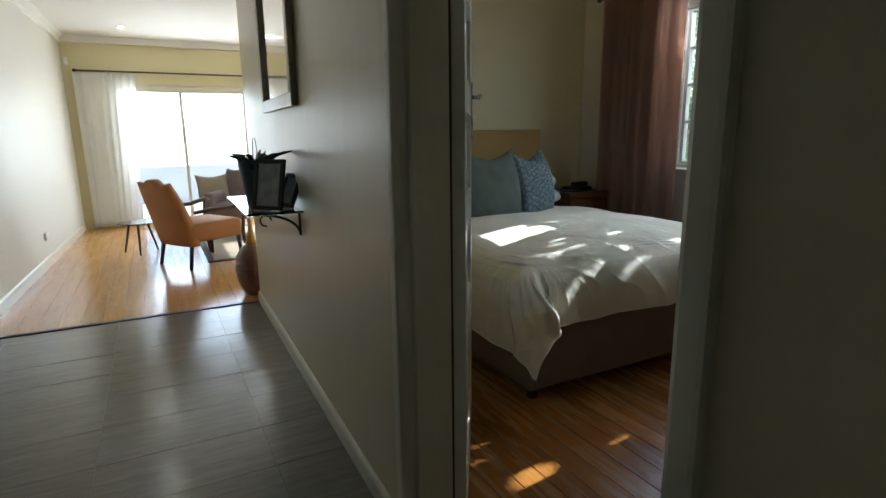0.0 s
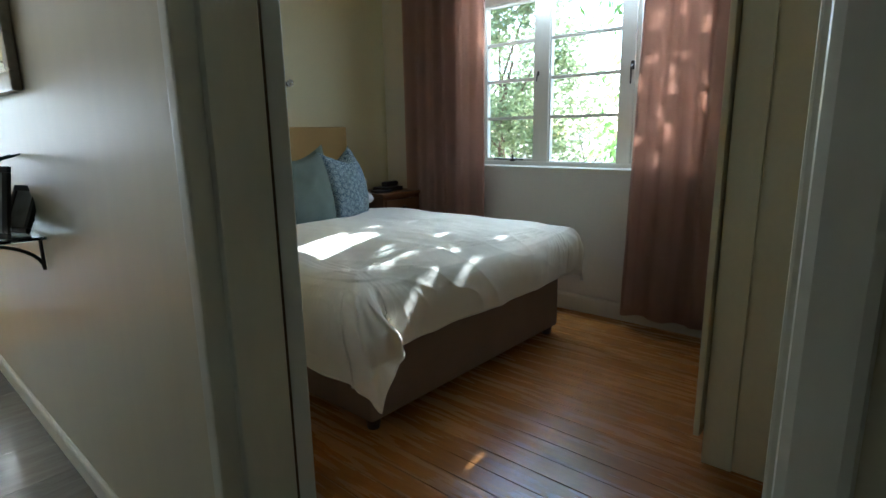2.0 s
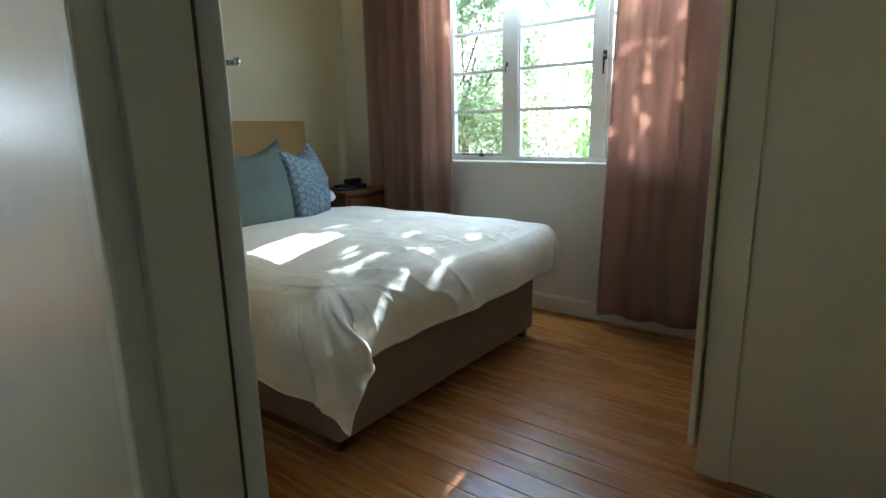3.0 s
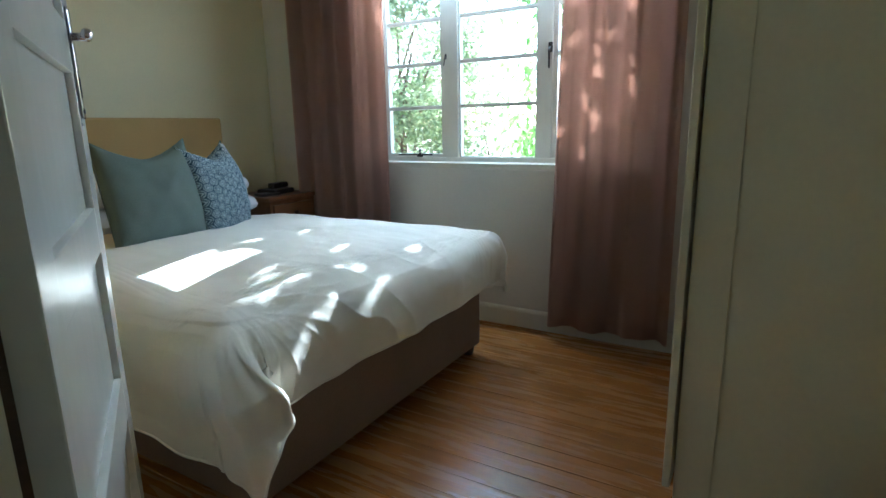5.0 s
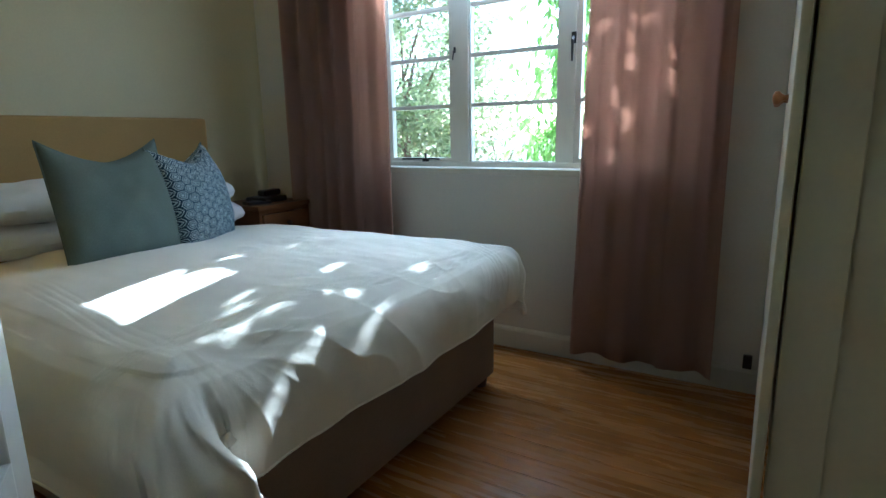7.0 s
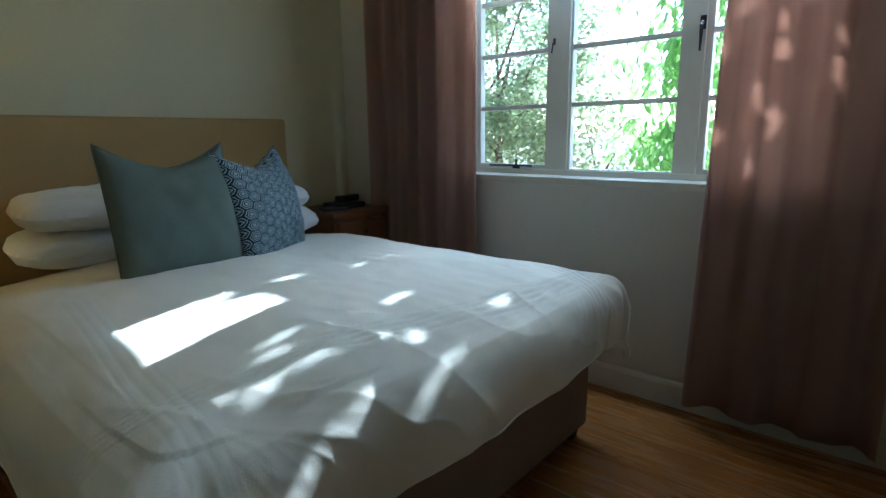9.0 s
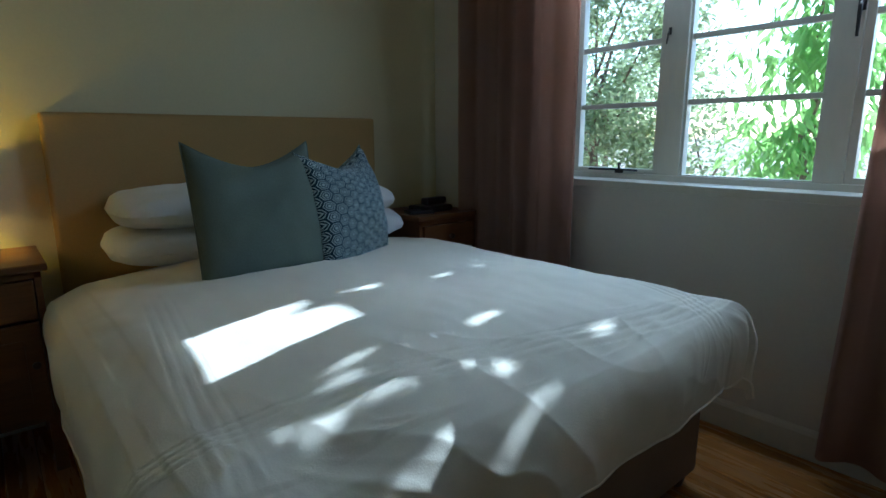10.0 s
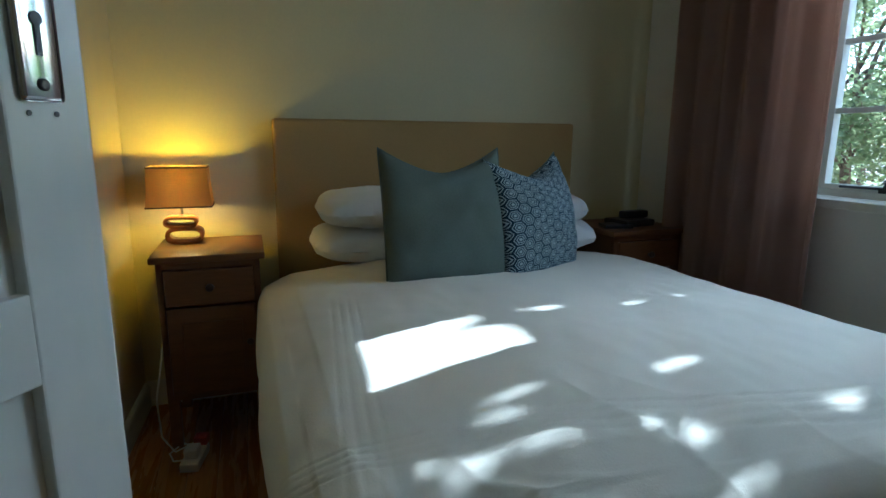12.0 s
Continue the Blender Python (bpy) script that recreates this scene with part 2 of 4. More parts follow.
def lathe(bm, profile, seg=24, at=(0, 0, 0)):
    rings = []
    for r, z in profile:
        rings.append([bm.verts.new((at[0] + r * math.cos(2 * math.pi * i / seg), at[1] + r * math.sin(2 * math.pi * i / seg), at[2] + z)) for i in range(seg)])
    for a, b in zip(rings, rings[1:]):
        for i in range(seg):
            bm.faces.new((a[i], a[(i + 1) % seg], b[(i + 1) % seg], b[i]))
    bm.faces.new(rings[0][::-1])
    bm.faces.new(rings[-1])


def tube(bm, pts, radius, seg=8):
    pts = [Vector(p) for p in pts]
    radii = radius if isinstance(radius, (list, tuple)) else [radius] * len(pts)
    rings = []
    side = None
    for i, p in enumerate(pts):
        d = (pts[min(i + 1, len(pts) - 1)] - pts[max(i - 1, 0)]).normalized()
        if side is None:
            side = d.orthogonal().normalized()
        side = (side - d * side.dot(d)).normalized()
        up = d.cross(side)
        rings.append([bm.verts.new(p + (side * math.cos(2 * math.pi * j / seg) + up * math.sin(2 * math.pi * j / seg)) * radii[i]) for j in range(seg)])
    for a, b in zip(rings, rings[1:]):
        for j in range(seg):
            bm.faces.new((a[j], a[(j + 1) % seg], b[(j + 1) % seg], b[j]))
    bm.faces.new(rings[0][::-1])
    bm.faces.new(rings[-1])


def finish(bm, name, mat, smooth=False):
    bmesh.ops.recalc_face_normals(bm, faces=bm.faces)
    me = bpy.data.meshes.new(name)
    bm.to_mesh(me)
    bm.free()
    me.materials.append(mat)
    if smooth:
        for p in me.polygons:
            p.use_smooth = True
    return me


def part(name, bm, mat, parent=None, label="", smooth=False, place=None):
    ob = new(name, finish(bm, name, mat, smooth))
    if parent is not None:
        ob.parent = parent
    if place is not None:
        ob.matrix_basis = place
    if label:
        ob["label"] = label
    return ob


def thing(name, place, label, category, group=""):
    ob = new(name)
    ob.matrix_basis = place
    return tagged(ob, label, category, group)


def structure(name, bm, mat, label="", category=""):
    return tagged(part(name, bm, mat), label, category or name.split("_")[0], kind="structure")


def boxes(*rows, bevel=0.0):
    bm = bmesh.new()
    for r in rows:
        box(bm, *r, bevel=bevel)
    return bm

# ---- structure ----
H = 2.60
bm = bmesh.new()
prism(bm, [(0.57, 1.345), (0.722, 1.345), (0.724, 1.47), (0.738, 1.60), (0.835, 3.88), (0.835, 4.26), (0.625, 4.26)], 0, H)
prism(bm, [(0.50, 0.385), (0.72, 0.385), (0.72, 1.345), (0.57, 1.345), (0.565, 0.385)], 2.09, H)
prism(bm, [(0.45, -3.0), (0.72, -3.0), (0.72, 0.385), (0.50, 0.385)], 0, H)
structure("wall_west", bm, M_HALL, "cream painted plaster wall between hall and bedroom", "wall")
bm = bmesh.new()
prism(bm, [(-1.38, -3.0), (-0.945, 9.1), (-1.1, 9.3), (-1.55, -3.0)], 0, H)
structure("wall_hall_west", bm, M_WALLEAST, "cream painted hall and living room wall", "wall")
structure("wall_hall_end", boxes((-1.55, 0.72, -3.15, -3.0, 0, H)), M_WALL, "plain cream wall closing the hall", "wall")
structure("wall_south", boxes((0.72, 3.44, 0.04, 0.20, 0, H)), M_WALL, "plain cream bedroom wall behind the wardrobe", "wall")
structure("wall_north", boxes((0.835, 3.44, 3.88, 4.26, 0, H)), M_WALL, "cream bedroom wall behind the headboard", "wall")
WY0, WY1, WZ0, WZ1 = 1.19, 2.985, 0.972, 2.16
structure("wall_east", boxes((3.44, 3.70, 0.04, WY0, 0, H), (3.44, 3.70, WY1, 5.4, 0, H), (3.44, 3.70, 8.4, 9.3, 0, H), (3.44, 3.70, WY0, WY1, 0, WZ0),
                             (3.44, 3.70, WY0, WY1, WZ1, H), (3.44, 3.70, 5.4, 8.4, 2.1, H)), M_WALLEAST, "cream outer wall, colour cooled for skylight, with the bedroom window opening", "wall")
structure("wall_far", boxes((-1.0, -0.40, 9.1, 9.3, 0, H), (2.3, 3.44, 9.1, 9.3, 0, H), (-0.40, 2.3, 9.1, 9.3, 1.99, H)), M_WALL, "cream living room wall round the sliding door", "wall")
structure("ceiling", boxes((-1.6, 3.75, -3.2, 9.35, H, H + 0.12)), M_CEIL, "flat white plaster ceiling", "ceiling")
structure("roof", boxes((-2.2, 4.15, -3.8, 9.8, H + 0.13, H + 0.30)), M_ROOF, "grey roof slab with short eaves", "roof")
bm = bmesh.new()
for (x0, y0), (x1, y1), nx in (((-1.235, 1.0), (-0.946, 9.1), 1), ((0.625, 4.27), (3.44, 4.27), 0)):
    d = Vector((x1 - x0, y1 - y0, 0)).normalized()
    s = Vector((d.y, -d.x, 0)) * (1 if nx else -1)
    prof = [(0, 0), (0.09, 0), (0.085, 0.02), (0.03, 0.05), (0.02, 0.085), (0, 0.09)]
    a = [bm.verts.new(Vector((x0, y0, H - 0.001)) + s * p - Vector((0, 0, q))) for p, q in prof]
    b = [bm.verts.new(Vector((x1, y1, H - 0.001)) + s * p - Vector((0, 0, q))) for p, q in prof]
    for i in range(len(prof)):
        j = (i + 1) % len(prof)
        bm.faces.new((a[i], a[j], b[j], b[i]))
    bm.faces.new(a)
    bm.faces.new(b[::-1])
box(bm, -0.95, 3.44, 9.02, 9.1, H - 0.09, H - 0.001)
structure("crown_trim", bm, M_CEIL, "white plaster crown moulding", "trim")


def baseboard(pts, h, d, label, mat=M_WOODPAINT):
    """Boards along a line of wall points; the room lies to the left of the line's way."""
    bm = bmesh.new()
    for (x0, y0), (x1, y1) in zip(pts, pts[1:]):
        w = Vector((x1 - x0, y1 - y0, 0)).normalized()
        s = Vector((-w.y, w.x, 0))
        prof = [(-0.004, 0.0), (d, 0.0), (d, h - 0.02), (d * 0.75, h - 0.008), (d * 0.3, h), (-0.004, h)]
        a = [bm.verts.new(Vector((x0, y0, q)) + s * p) for p, q in prof]
        b = [bm.verts.new(Vector((x1, y1, q)) + s * p) for p, q in prof]
        for i in range(len(prof)):
            j = (i + 1) % len(prof)
            bm.faces.new((a[i], a[j], b[j], b[i]))
        bm.faces.new(a)
        bm.faces.new(b[::-1])
    structure("baseboard", bm, mat, label, "baseboard")


baseboard([(3.44, 0.22), (3.44, 3.88)], 0.115, 0.018, "white gloss baseboard under the bedroom window")
baseboard([(3.42, 3.88), (0.84, 3.88)], 0.115, 0.018, "white gloss baseboard behind the bed")
baseboard([(0.835, 3.86), (0.736, 1.62)], 0.115, 0.018, "white gloss baseboard beside the open door")
baseboard([(0.574, 1.44), (0.625, 4.26)], 0.085, 0.016, "cream gloss baseboard along the hall wall")
baseboard([(0.50, 0.3), (0.46, -2.5)][::-1], 0.085, 0.016, "cream gloss baseboard along the hall wall")
baseboard([(-0.95, 9.0), (-1.37, -2.8)], 0.10, 0.018, "white baseboard along the living room wall")

# floors: pieces lie on a dark bed
floor_bed = structure("floor", boxes((0.626, 3.45, -0.1, 4.25, -0.2, -0.0025)), M_UNDER, "polished pine floorboards of the bedroom", "floor")
floor_hall = structure("floor_hall", boxes((-1.6, 0.624, -3.2, 4.26, -0.2, -0.0016)), M_GROUT, "grey stone-look tiled hall floor", "floor")
floor_living = structure("floor_living", boxes((-1.6, 3.45, 4.262, 9.3, -0.2, -0.012)), M_UNDER, "honey wooden living room floor", "floor")
structure("threshold_trim", boxes((-1.07, 0.62, 4.245, 4.285, -0.01, 0.006)), M_DARKWOOD, "thin dark wooden threshold strip", "trim")

# ---- door frame and door ----
bm = boxes((0.60, 0.714, 1.322, 1.345, 0, 2.07), (0.60, 0.725, 0.385, 0.408, 0, 2.07), (0.60, 0.725, 0.385, 1.345, 2.07, 2.092), bevel=0.003)
door_frame = structure("door_frame", bm, M_WOODPAINT, "cream painted wooden door frame with stop", "door frame")
# added dark strip that gives the hinge gap its shade
part("rebate", boxes((0.7142, 0.7275, 1.335, 1.3445, 0.0, 2.05)), M_DARKWOOD, door_frame, "dark strip standing in for shade in the hinge gap")
bm = bmesh.new()
for y0, y1, z0, z1, x in ((1.343, 1.385, 0, 2.13, 0.571), (0.345, 0.387, 0, 2.13, 0.500), (0.345, 1.385, 2.09, 2.13, 0.50)):
    box(bm, x - 0.018, x + 0.075 if z0 == 0 else 0.60, y0, y1, z0, z1, 0.008)
structure("architrave_hall", bm, M_WOODPAINT, "cream gloss rounded door architrave", "trim")
bm = bmesh.new()
for y0, y1, z0, z1 in ((0.33, 0.385, 0, 2.15), (0.33, 1.40, 2.095, 2.15)):
    box(bm, 0.722, 0.740, y0, y1, z0, z1, 0.005)
structure("architrave_bedroom", bm, M_WOODPAINT, "white door architrave on the bedroom side", "trim")

door = tagged(thing("door_1", pose(0.730, 1.349, 0, 0, 0, 58.2), "white enamelled panel door standing wide open", "door"), kind="structure")
DL, DH, DT = 0.762, 2.03, 0.042
ROWS_P = ((0.17, 0.54), (0.645, 0.94), (1.035, 1.31), (1.41, 1.66), (1.76, 1.93))
bm = bmesh.new()
box(bm, 0, 0.115, -DT, 0, 0.008, DH, 0.003)
box(bm, DL - 0.095, DL, -DT, 0, 0.008, DH, 0.003)
for z0, z1 in ((0.008, 0.17), (0.54, 0.645), (0.94, 1.035), (1.31, 1.41), (1.66, 1.76), (1.93, DH)):
    box(bm, 0.114, DL - 0.094, -DT + 0.0005, -0.0005, z0, z1, 0.002)
part("frame", bm, M_DOOR, door, "white enamelled stiles and rails")
for z0, z1 in ROWS_P:
    bm = boxes((0.105, DL - 0.085, -DT + 0.015, -0.015, z0 - 0.008, z1 + 0.008))
    part("panel", bm, M_DOOR, door, "recessed white door panel")
for face, sgn in ((-DT, -1), (0.0, 1)):
    bm = boxes((DL - 0.079, DL - 0.033, min(face, face + sgn * 0.006), max(face, face + sgn * 0.006), 1.220, 1.440), bevel=0.0055)
    plate = part("lock_plate", bm, M_CHROME, door, "long chrome lock plate with a keyhole", True)
    bm = bmesh.new()
    box(bm, DL - 0.059, DL - 0.053, min(face + sgn * 0.005, face + sgn * 0.0075), max(face + sgn * 0.005, face + sgn * 0.0075), 1.263, 1.295)
    lathe(bm, [(0.0065, -0.0012), (0.0065, 0.0012)], 12)
    for v in bm.verts[-24:]:
        v.co = Vector((DL - 0.056 + v.co.x, face + sgn * 0.0063 + v.co.z, 1.297 + v.co.y))
    part("keyhole", bm, M_BLACK, plate, "black keyhole")
    bm = bmesh.new()
    lathe(bm, [(0.006, 0.0), (0.006, 0.0022), (0.004, 0.003)], 12)
    for v in bm.verts:
        v.co = Vector((DL - 0.056 + v.co.x, face + sgn * (0.0055 + v.co.z), 1.236 + v.co.y))
    part("screw", bm, M_BRONZE, plate, "slotted plate screw")
    for dx in (0.040, 0.070):
        bm = bmesh.new()
        lathe(bm, [(0.0028, -0.0006), (0.0028, 0.0006)], 10)
        for v in bm.verts:
            v.co = Vector((DL - dx + v.co.x, face + sgn * 0.0004 + v.co.z, 1.209 + v.co.y))
        part("screw_hole", bm, M_BLACK, door, "old dark screw hole")
    bm = bmesh.new()
    f = face + sgn * 0.004
    tube(bm, [(DL - 0.056, f, 1.385), (DL - 0.056, f + sgn * 0.026, 1.385)], 0.008, 12)
    tube(bm, [(DL - 0.048, f + sgn * 0.028, 1.385), (DL - 0.075, f + sgn * 0.031, 1.388), (DL - 0.105, f + sgn * 0.031, 1.385), (DL - 0.135, f + sgn * 0.028, 1.378)], [0.008, 0.010, 0.011, 0.007], 12)
    part("lever_handle", bm, M_CHROME, door, "chrome lever door handle", smooth=True)
for z in (0.25, 1.02, 1.80):
    bm = bmesh.new()
    tube(bm, [(-0.008, 0.004, z), (-0.008, 0.004, z + 0.09)], 0.006, 10)
    part("hinge", bm, M_WOODPAINT, door, "painted door hinge")

# ---- window ----
FX0, FX1 = 3.575, 3.640
window = tagged(thing("window_1", pose(0, 0, 0), "white painted wooden casement window with small panes", "window"), kind="structure")
bm = bmesh.new()
MULL = ((2.372, 2.470), (1.765, 1.852))
for r in ((WY1 - 0.052, WY1, WZ0 + 0.002, WZ1), (WY0, WY0 + 0.05, WZ0 + 0.002, WZ1), (WY0 + 0.05, WY1 - 0.052, WZ0 + 0.002, WZ0 + 0.03), (WY0 + 0.05, WY1 - 0.052, WZ1 - 0.04, WZ1)):
    box(bm, FX0, FX1, *r, bevel=0.003)
for y0, y1 in MULL:
    box(bm, FX0 + 0.002, FX1, y0, y1, WZ0 + 0.03, WZ1 - 0.04, 0.003)
part("window_frame", bm, M_WOODPAINT, window, "white painted outer frame and mullions")
part("window_sill", boxes((3.425, FX0, WY0 - 0.0, WY1 + 0.0, WZ0 - 0.03, WZ0 + 0.004), bevel=0.004), M_WOODPAINT, window, "white painted inner window sill")
part("window_sill", boxes((FX1, 3.76, WY0 - 0.04, WY1 + 0.04, WZ0 - 0.05, WZ0 - 0.002), bevel=0.004), M_WOODPAINT, window, "sloping outer sill")
BARS = (1.316, 1.583, 1.845)
for y0, y1, opens in ((2.470, 2.933, True), (1.852, 2.372, False), (1.24, 1.765, True)):
    st = 0.028 if opens else 0.012
    zb, zt = WZ0 + (0.052 if opens else 0.035), WZ1 - 0.06
    bm = bmesh.new()
    x0, x1 = FX0 + 0.012, FX1 - 0.012
    box(bm, x0, x1, y0 + 0.001, y0 + st, WZ0 + 0.031, WZ1 - 0.041, 0.002)
    box(bm, x0, x1, y1 - st, y1 - 0.001, WZ0 + 0.031, WZ1 - 0.041, 0.002)
    box(bm, x0, x1, y0 + st, y1 - st, WZ0 + 0.031, zb, 0.002)
    box(bm, x0, x1, y0 + st, y1 - st, zt, WZ1 - 0.041, 0.002)
    sash = part("sash", bm, M_WOODPAINT, window, "white painted casement sash")
    for z in BARS:
        part("glazing_bar", boxes((x0 + 0.004, x1 - 0.004, y0 + st, y1 - st, z - 0.011, z + 0.011), bevel=0.003), M_WOODPAINT, sash, "white glazing bar")
    zs = (zb,) + BARS + (zt,)
    for a, b in zip(zs, zs[1:]):
        g = part("pane", boxes((3.606, 3.610, y0 + st - 0.004, y1 - st + 0.004, a + 0.004, b - 0.004)), M_GLASS, sash, "clear window pane")
        g.visible_shadow = False
    if opens:
        bm = bmesh.new()
        tube(bm, [(FX0 + 0.006, y0 + 0.10, WZ0 + 0.045), (FX0 - 0.004, y0 + 0.14, WZ0 + 0.047), (FX0 - 0.004, y0 + 0.36, WZ0 + 0.045)], 0.005, 8)
        lathe(bm, [(0.008, 0), (0.006, 0.018), (0.009, 0.03), (0.004, 0.036)], 10, (FX0 - 0.004, y0 + 0.19, WZ0 + 0.045))
        box(bm, FX0 - 0.01, FX0 + 0.004, y0 + 0.17, y0 + 0.21, WZ0 + 0.03, WZ0 + 0.047, 0.002)
        part("casement_stay", bm, M_BRONZE, sash, "dark metal casement stay")
        side = y1 + 0.012 if y0 < 1.5 else y0 - 0.016
        bm = bmesh.new()
        if y0 > 2:
            box(bm, FX0 - 0.004, FX0 + 0.003, side - 0.006, side + 0.006, 1.60, 1.63, 0.002)
            tube(bm, [(FX0 - 0.006, side, 1.615), (FX0 - 0.014, side, 1.605), (FX0 - 0.014, side + 0.006, 1.56)], [0.004, 0.004, 0.003], 8)
            part("casement_handle", bm, M_BRONZE, sash, "small dark metal casement latch")
            continue
        box(bm, FX0 - 0.006, FX0 + 0.003, side - 0.012, side + 0.012, 1.585, 1.64, 0.003)
        tube(bm, [(FX0 - 0.008, side, 1.615), (FX0 - 0.022, side, 1.600), (FX0 - 0.022, side, 1.50)], [0.007, 0.008, 0.005], 8)
        part("casement_handle", bm, M_BRONZE, sash, "dark metal casement handle")


# ---- curtains ----
def curtain(name, y0, y1, y0b, y1b, x, z0, z1, folds, seed, mat, label, depth=0.048, ny=150, nz=26):
    rnd = random.Random(seed)
    ph = [rnd.uniform(0, 6.28) for _ in range(4)]
    bm = bmesh.new()
    sheets = []
    for off in (0.0, 0.004):
        grid = []
        for j in range(nz + 1):
            v = j / nz
            row = []
            for i in range(ny + 1):
                u = i / ny
                ya, yb = y0 + (y0b - y0) * v, y1 + (y1b - y1) * v
                amp = depth * (0.75 + 0.35 * math.sin(2.1 * u * 6.28 + ph[0])) * (1.0 - 0.38 * v)
                wob = 0.10 * math.sin(v * 2.6 + ph[1] + u * 5)
                w = math.sin(6.28 * folds * (u + 0.05 * math.sin(5 * u + ph[2])) + wob + ph[3])
                w = math.copysign(abs(w) ** 0.75, w) + 0.16 * math.sin(6.28 * folds * 2.3 * u + ph[2] + v)
                hem = 0.004 * math.sin(9 * u + ph[1]) * v
                row.append(bm.verts.new((x + amp * w + off + 0.006 * noise.noise((u * 9, v * 5, seed)), ya + (yb - ya) * u + 0.004 * math.cos(6.28 * folds * u), z1 + (z0 + hem - z1) * v)))
            grid.append(row)
        sheets.append(grid)
    for grid in sheets:
        for j in range(nz):
            for i in range(ny):
                bm.faces.new((grid[j][i], grid[j][i + 1], grid[j + 1][i + 1], grid[j + 1][i]))
    f, b = sheets
    for i in range(ny):
        bm.faces.new((f[nz][i], f[nz][i + 1], b[nz][i + 1], b[nz][i]))
        bm.faces.new((f[0][i], f[0][i + 1], b[0][i + 1], b[0][i]))
    for j in range(nz):
        for i in (0, ny):
            bm.faces.new((f[j][i], f[j + 1][i], b[j + 1][i], b[j][i]))
    t = thing(name, pose(0, 0, 0), label, "curtain")
    part("cloth", bm, mat, t, smooth=True)
    return t


cl = curtain("curtain", 2.72, 3.50, 2.725, 3.52, 3.345, 0.09, 2.27, 5.0, 3, M_CURT, "dusty rose floor-length curtain drawn aside beside the bed")
cr = curtain("curtain", 1.04, 1.605, 1.03, 1.672, 3.345, 0.075, 2.27, 3.3, 8, M_CURT, "dusty rose floor-length curtain dappled by sun, near the wardrobe", 0.060)
bm = bmesh.new()
tube(bm, [(3.345, 0.90, 2.30), (3.345, 3.60, 2.30)], 0.012, 10)
rod = thing("curtain_rod", pose(0, 0, 0), "dark metal curtain rod with knob ends over the window", "curtain rod")
part("rod", bm, M_BRONZE, rod, smooth=True)
for y in (0.90, 3.60):
    bm = bmesh.new()
    lathe(bm, [(0.012, -0.03), (0.016, -0.025), (0.012, -0.015), (0.026, 0.005), (0.027, 0.015), (0.012, 0.032)], 14)
    part("finial", bm, M_BRONZE, rod, "dark turned finial", True, pose(3.345, y, 2.30, 90 if y < 2 else -90))
for y in (1.0, 3.56):
    bm = boxes((3.345, 3.44, y - 0.008, y + 0.008, 2.282, 2.298))
    part("bracket", bm, M_BRONZE, rod, "rod wall bracket")
for y0, y1 in ((1.06, 1.58), (2.74, 3.48)):
    for i in range(7):
        bm = bmesh.new()
        yy = y0 + (y1 - y0) * i / 6
        tube(bm, [(3.345 + 0.018 * math.cos(a * 0.5236), yy, 2.292 + 0.018 * math.sin(a * 0.5236)) for a in range(13)], 0.003, 6)
        part("ring", bm, M_BRONZE, rod, "curtain ring")

# ---- bed ----
BX0, BX1, BY0, BY1 = 1.452, 2.975, 1.918, 3.79
DX0, DX1, DY0 = 1.452, 2.905, 1.965  # the mattress under the duvet
bed = thing("bed", pose(0, 0, 0), "double bed with taupe cloth base and tall mustard headboard", "bed")
part("base", boxes((BX0, BX1, BY0, BY1, 0.052, 0.375), bevel=0.018), M_BASE, bed, "taupe upholstered bed base", True)
part("mattress", boxes((DX0 + 0.01, DX1 - 0.01, DY0 + 0.01, BY1, 0.377, 0.60), bevel=0.05), M_PILLOW, bed, "white mattress", True)
part("headboard", boxes((1.432, 2.942, 3.805, 3.876, 0.12, 1.277), bevel=0.016), M_HEADB, bed, "mustard suede upholstered headboard", True)
for x in (BX0 + 0.05, BX1 - 0.05):
    for y in (BY0 + 0.05, BY1 - 0.10):
        bm = bmesh.new()
        lathe(bm, [(0.026, 0.0), (0.032, 0.03), (0.034, 0.056)], 14, (x, y, 0))
        part("leg", bm, M_DARKWOOD, bed, "short dark turned leg")


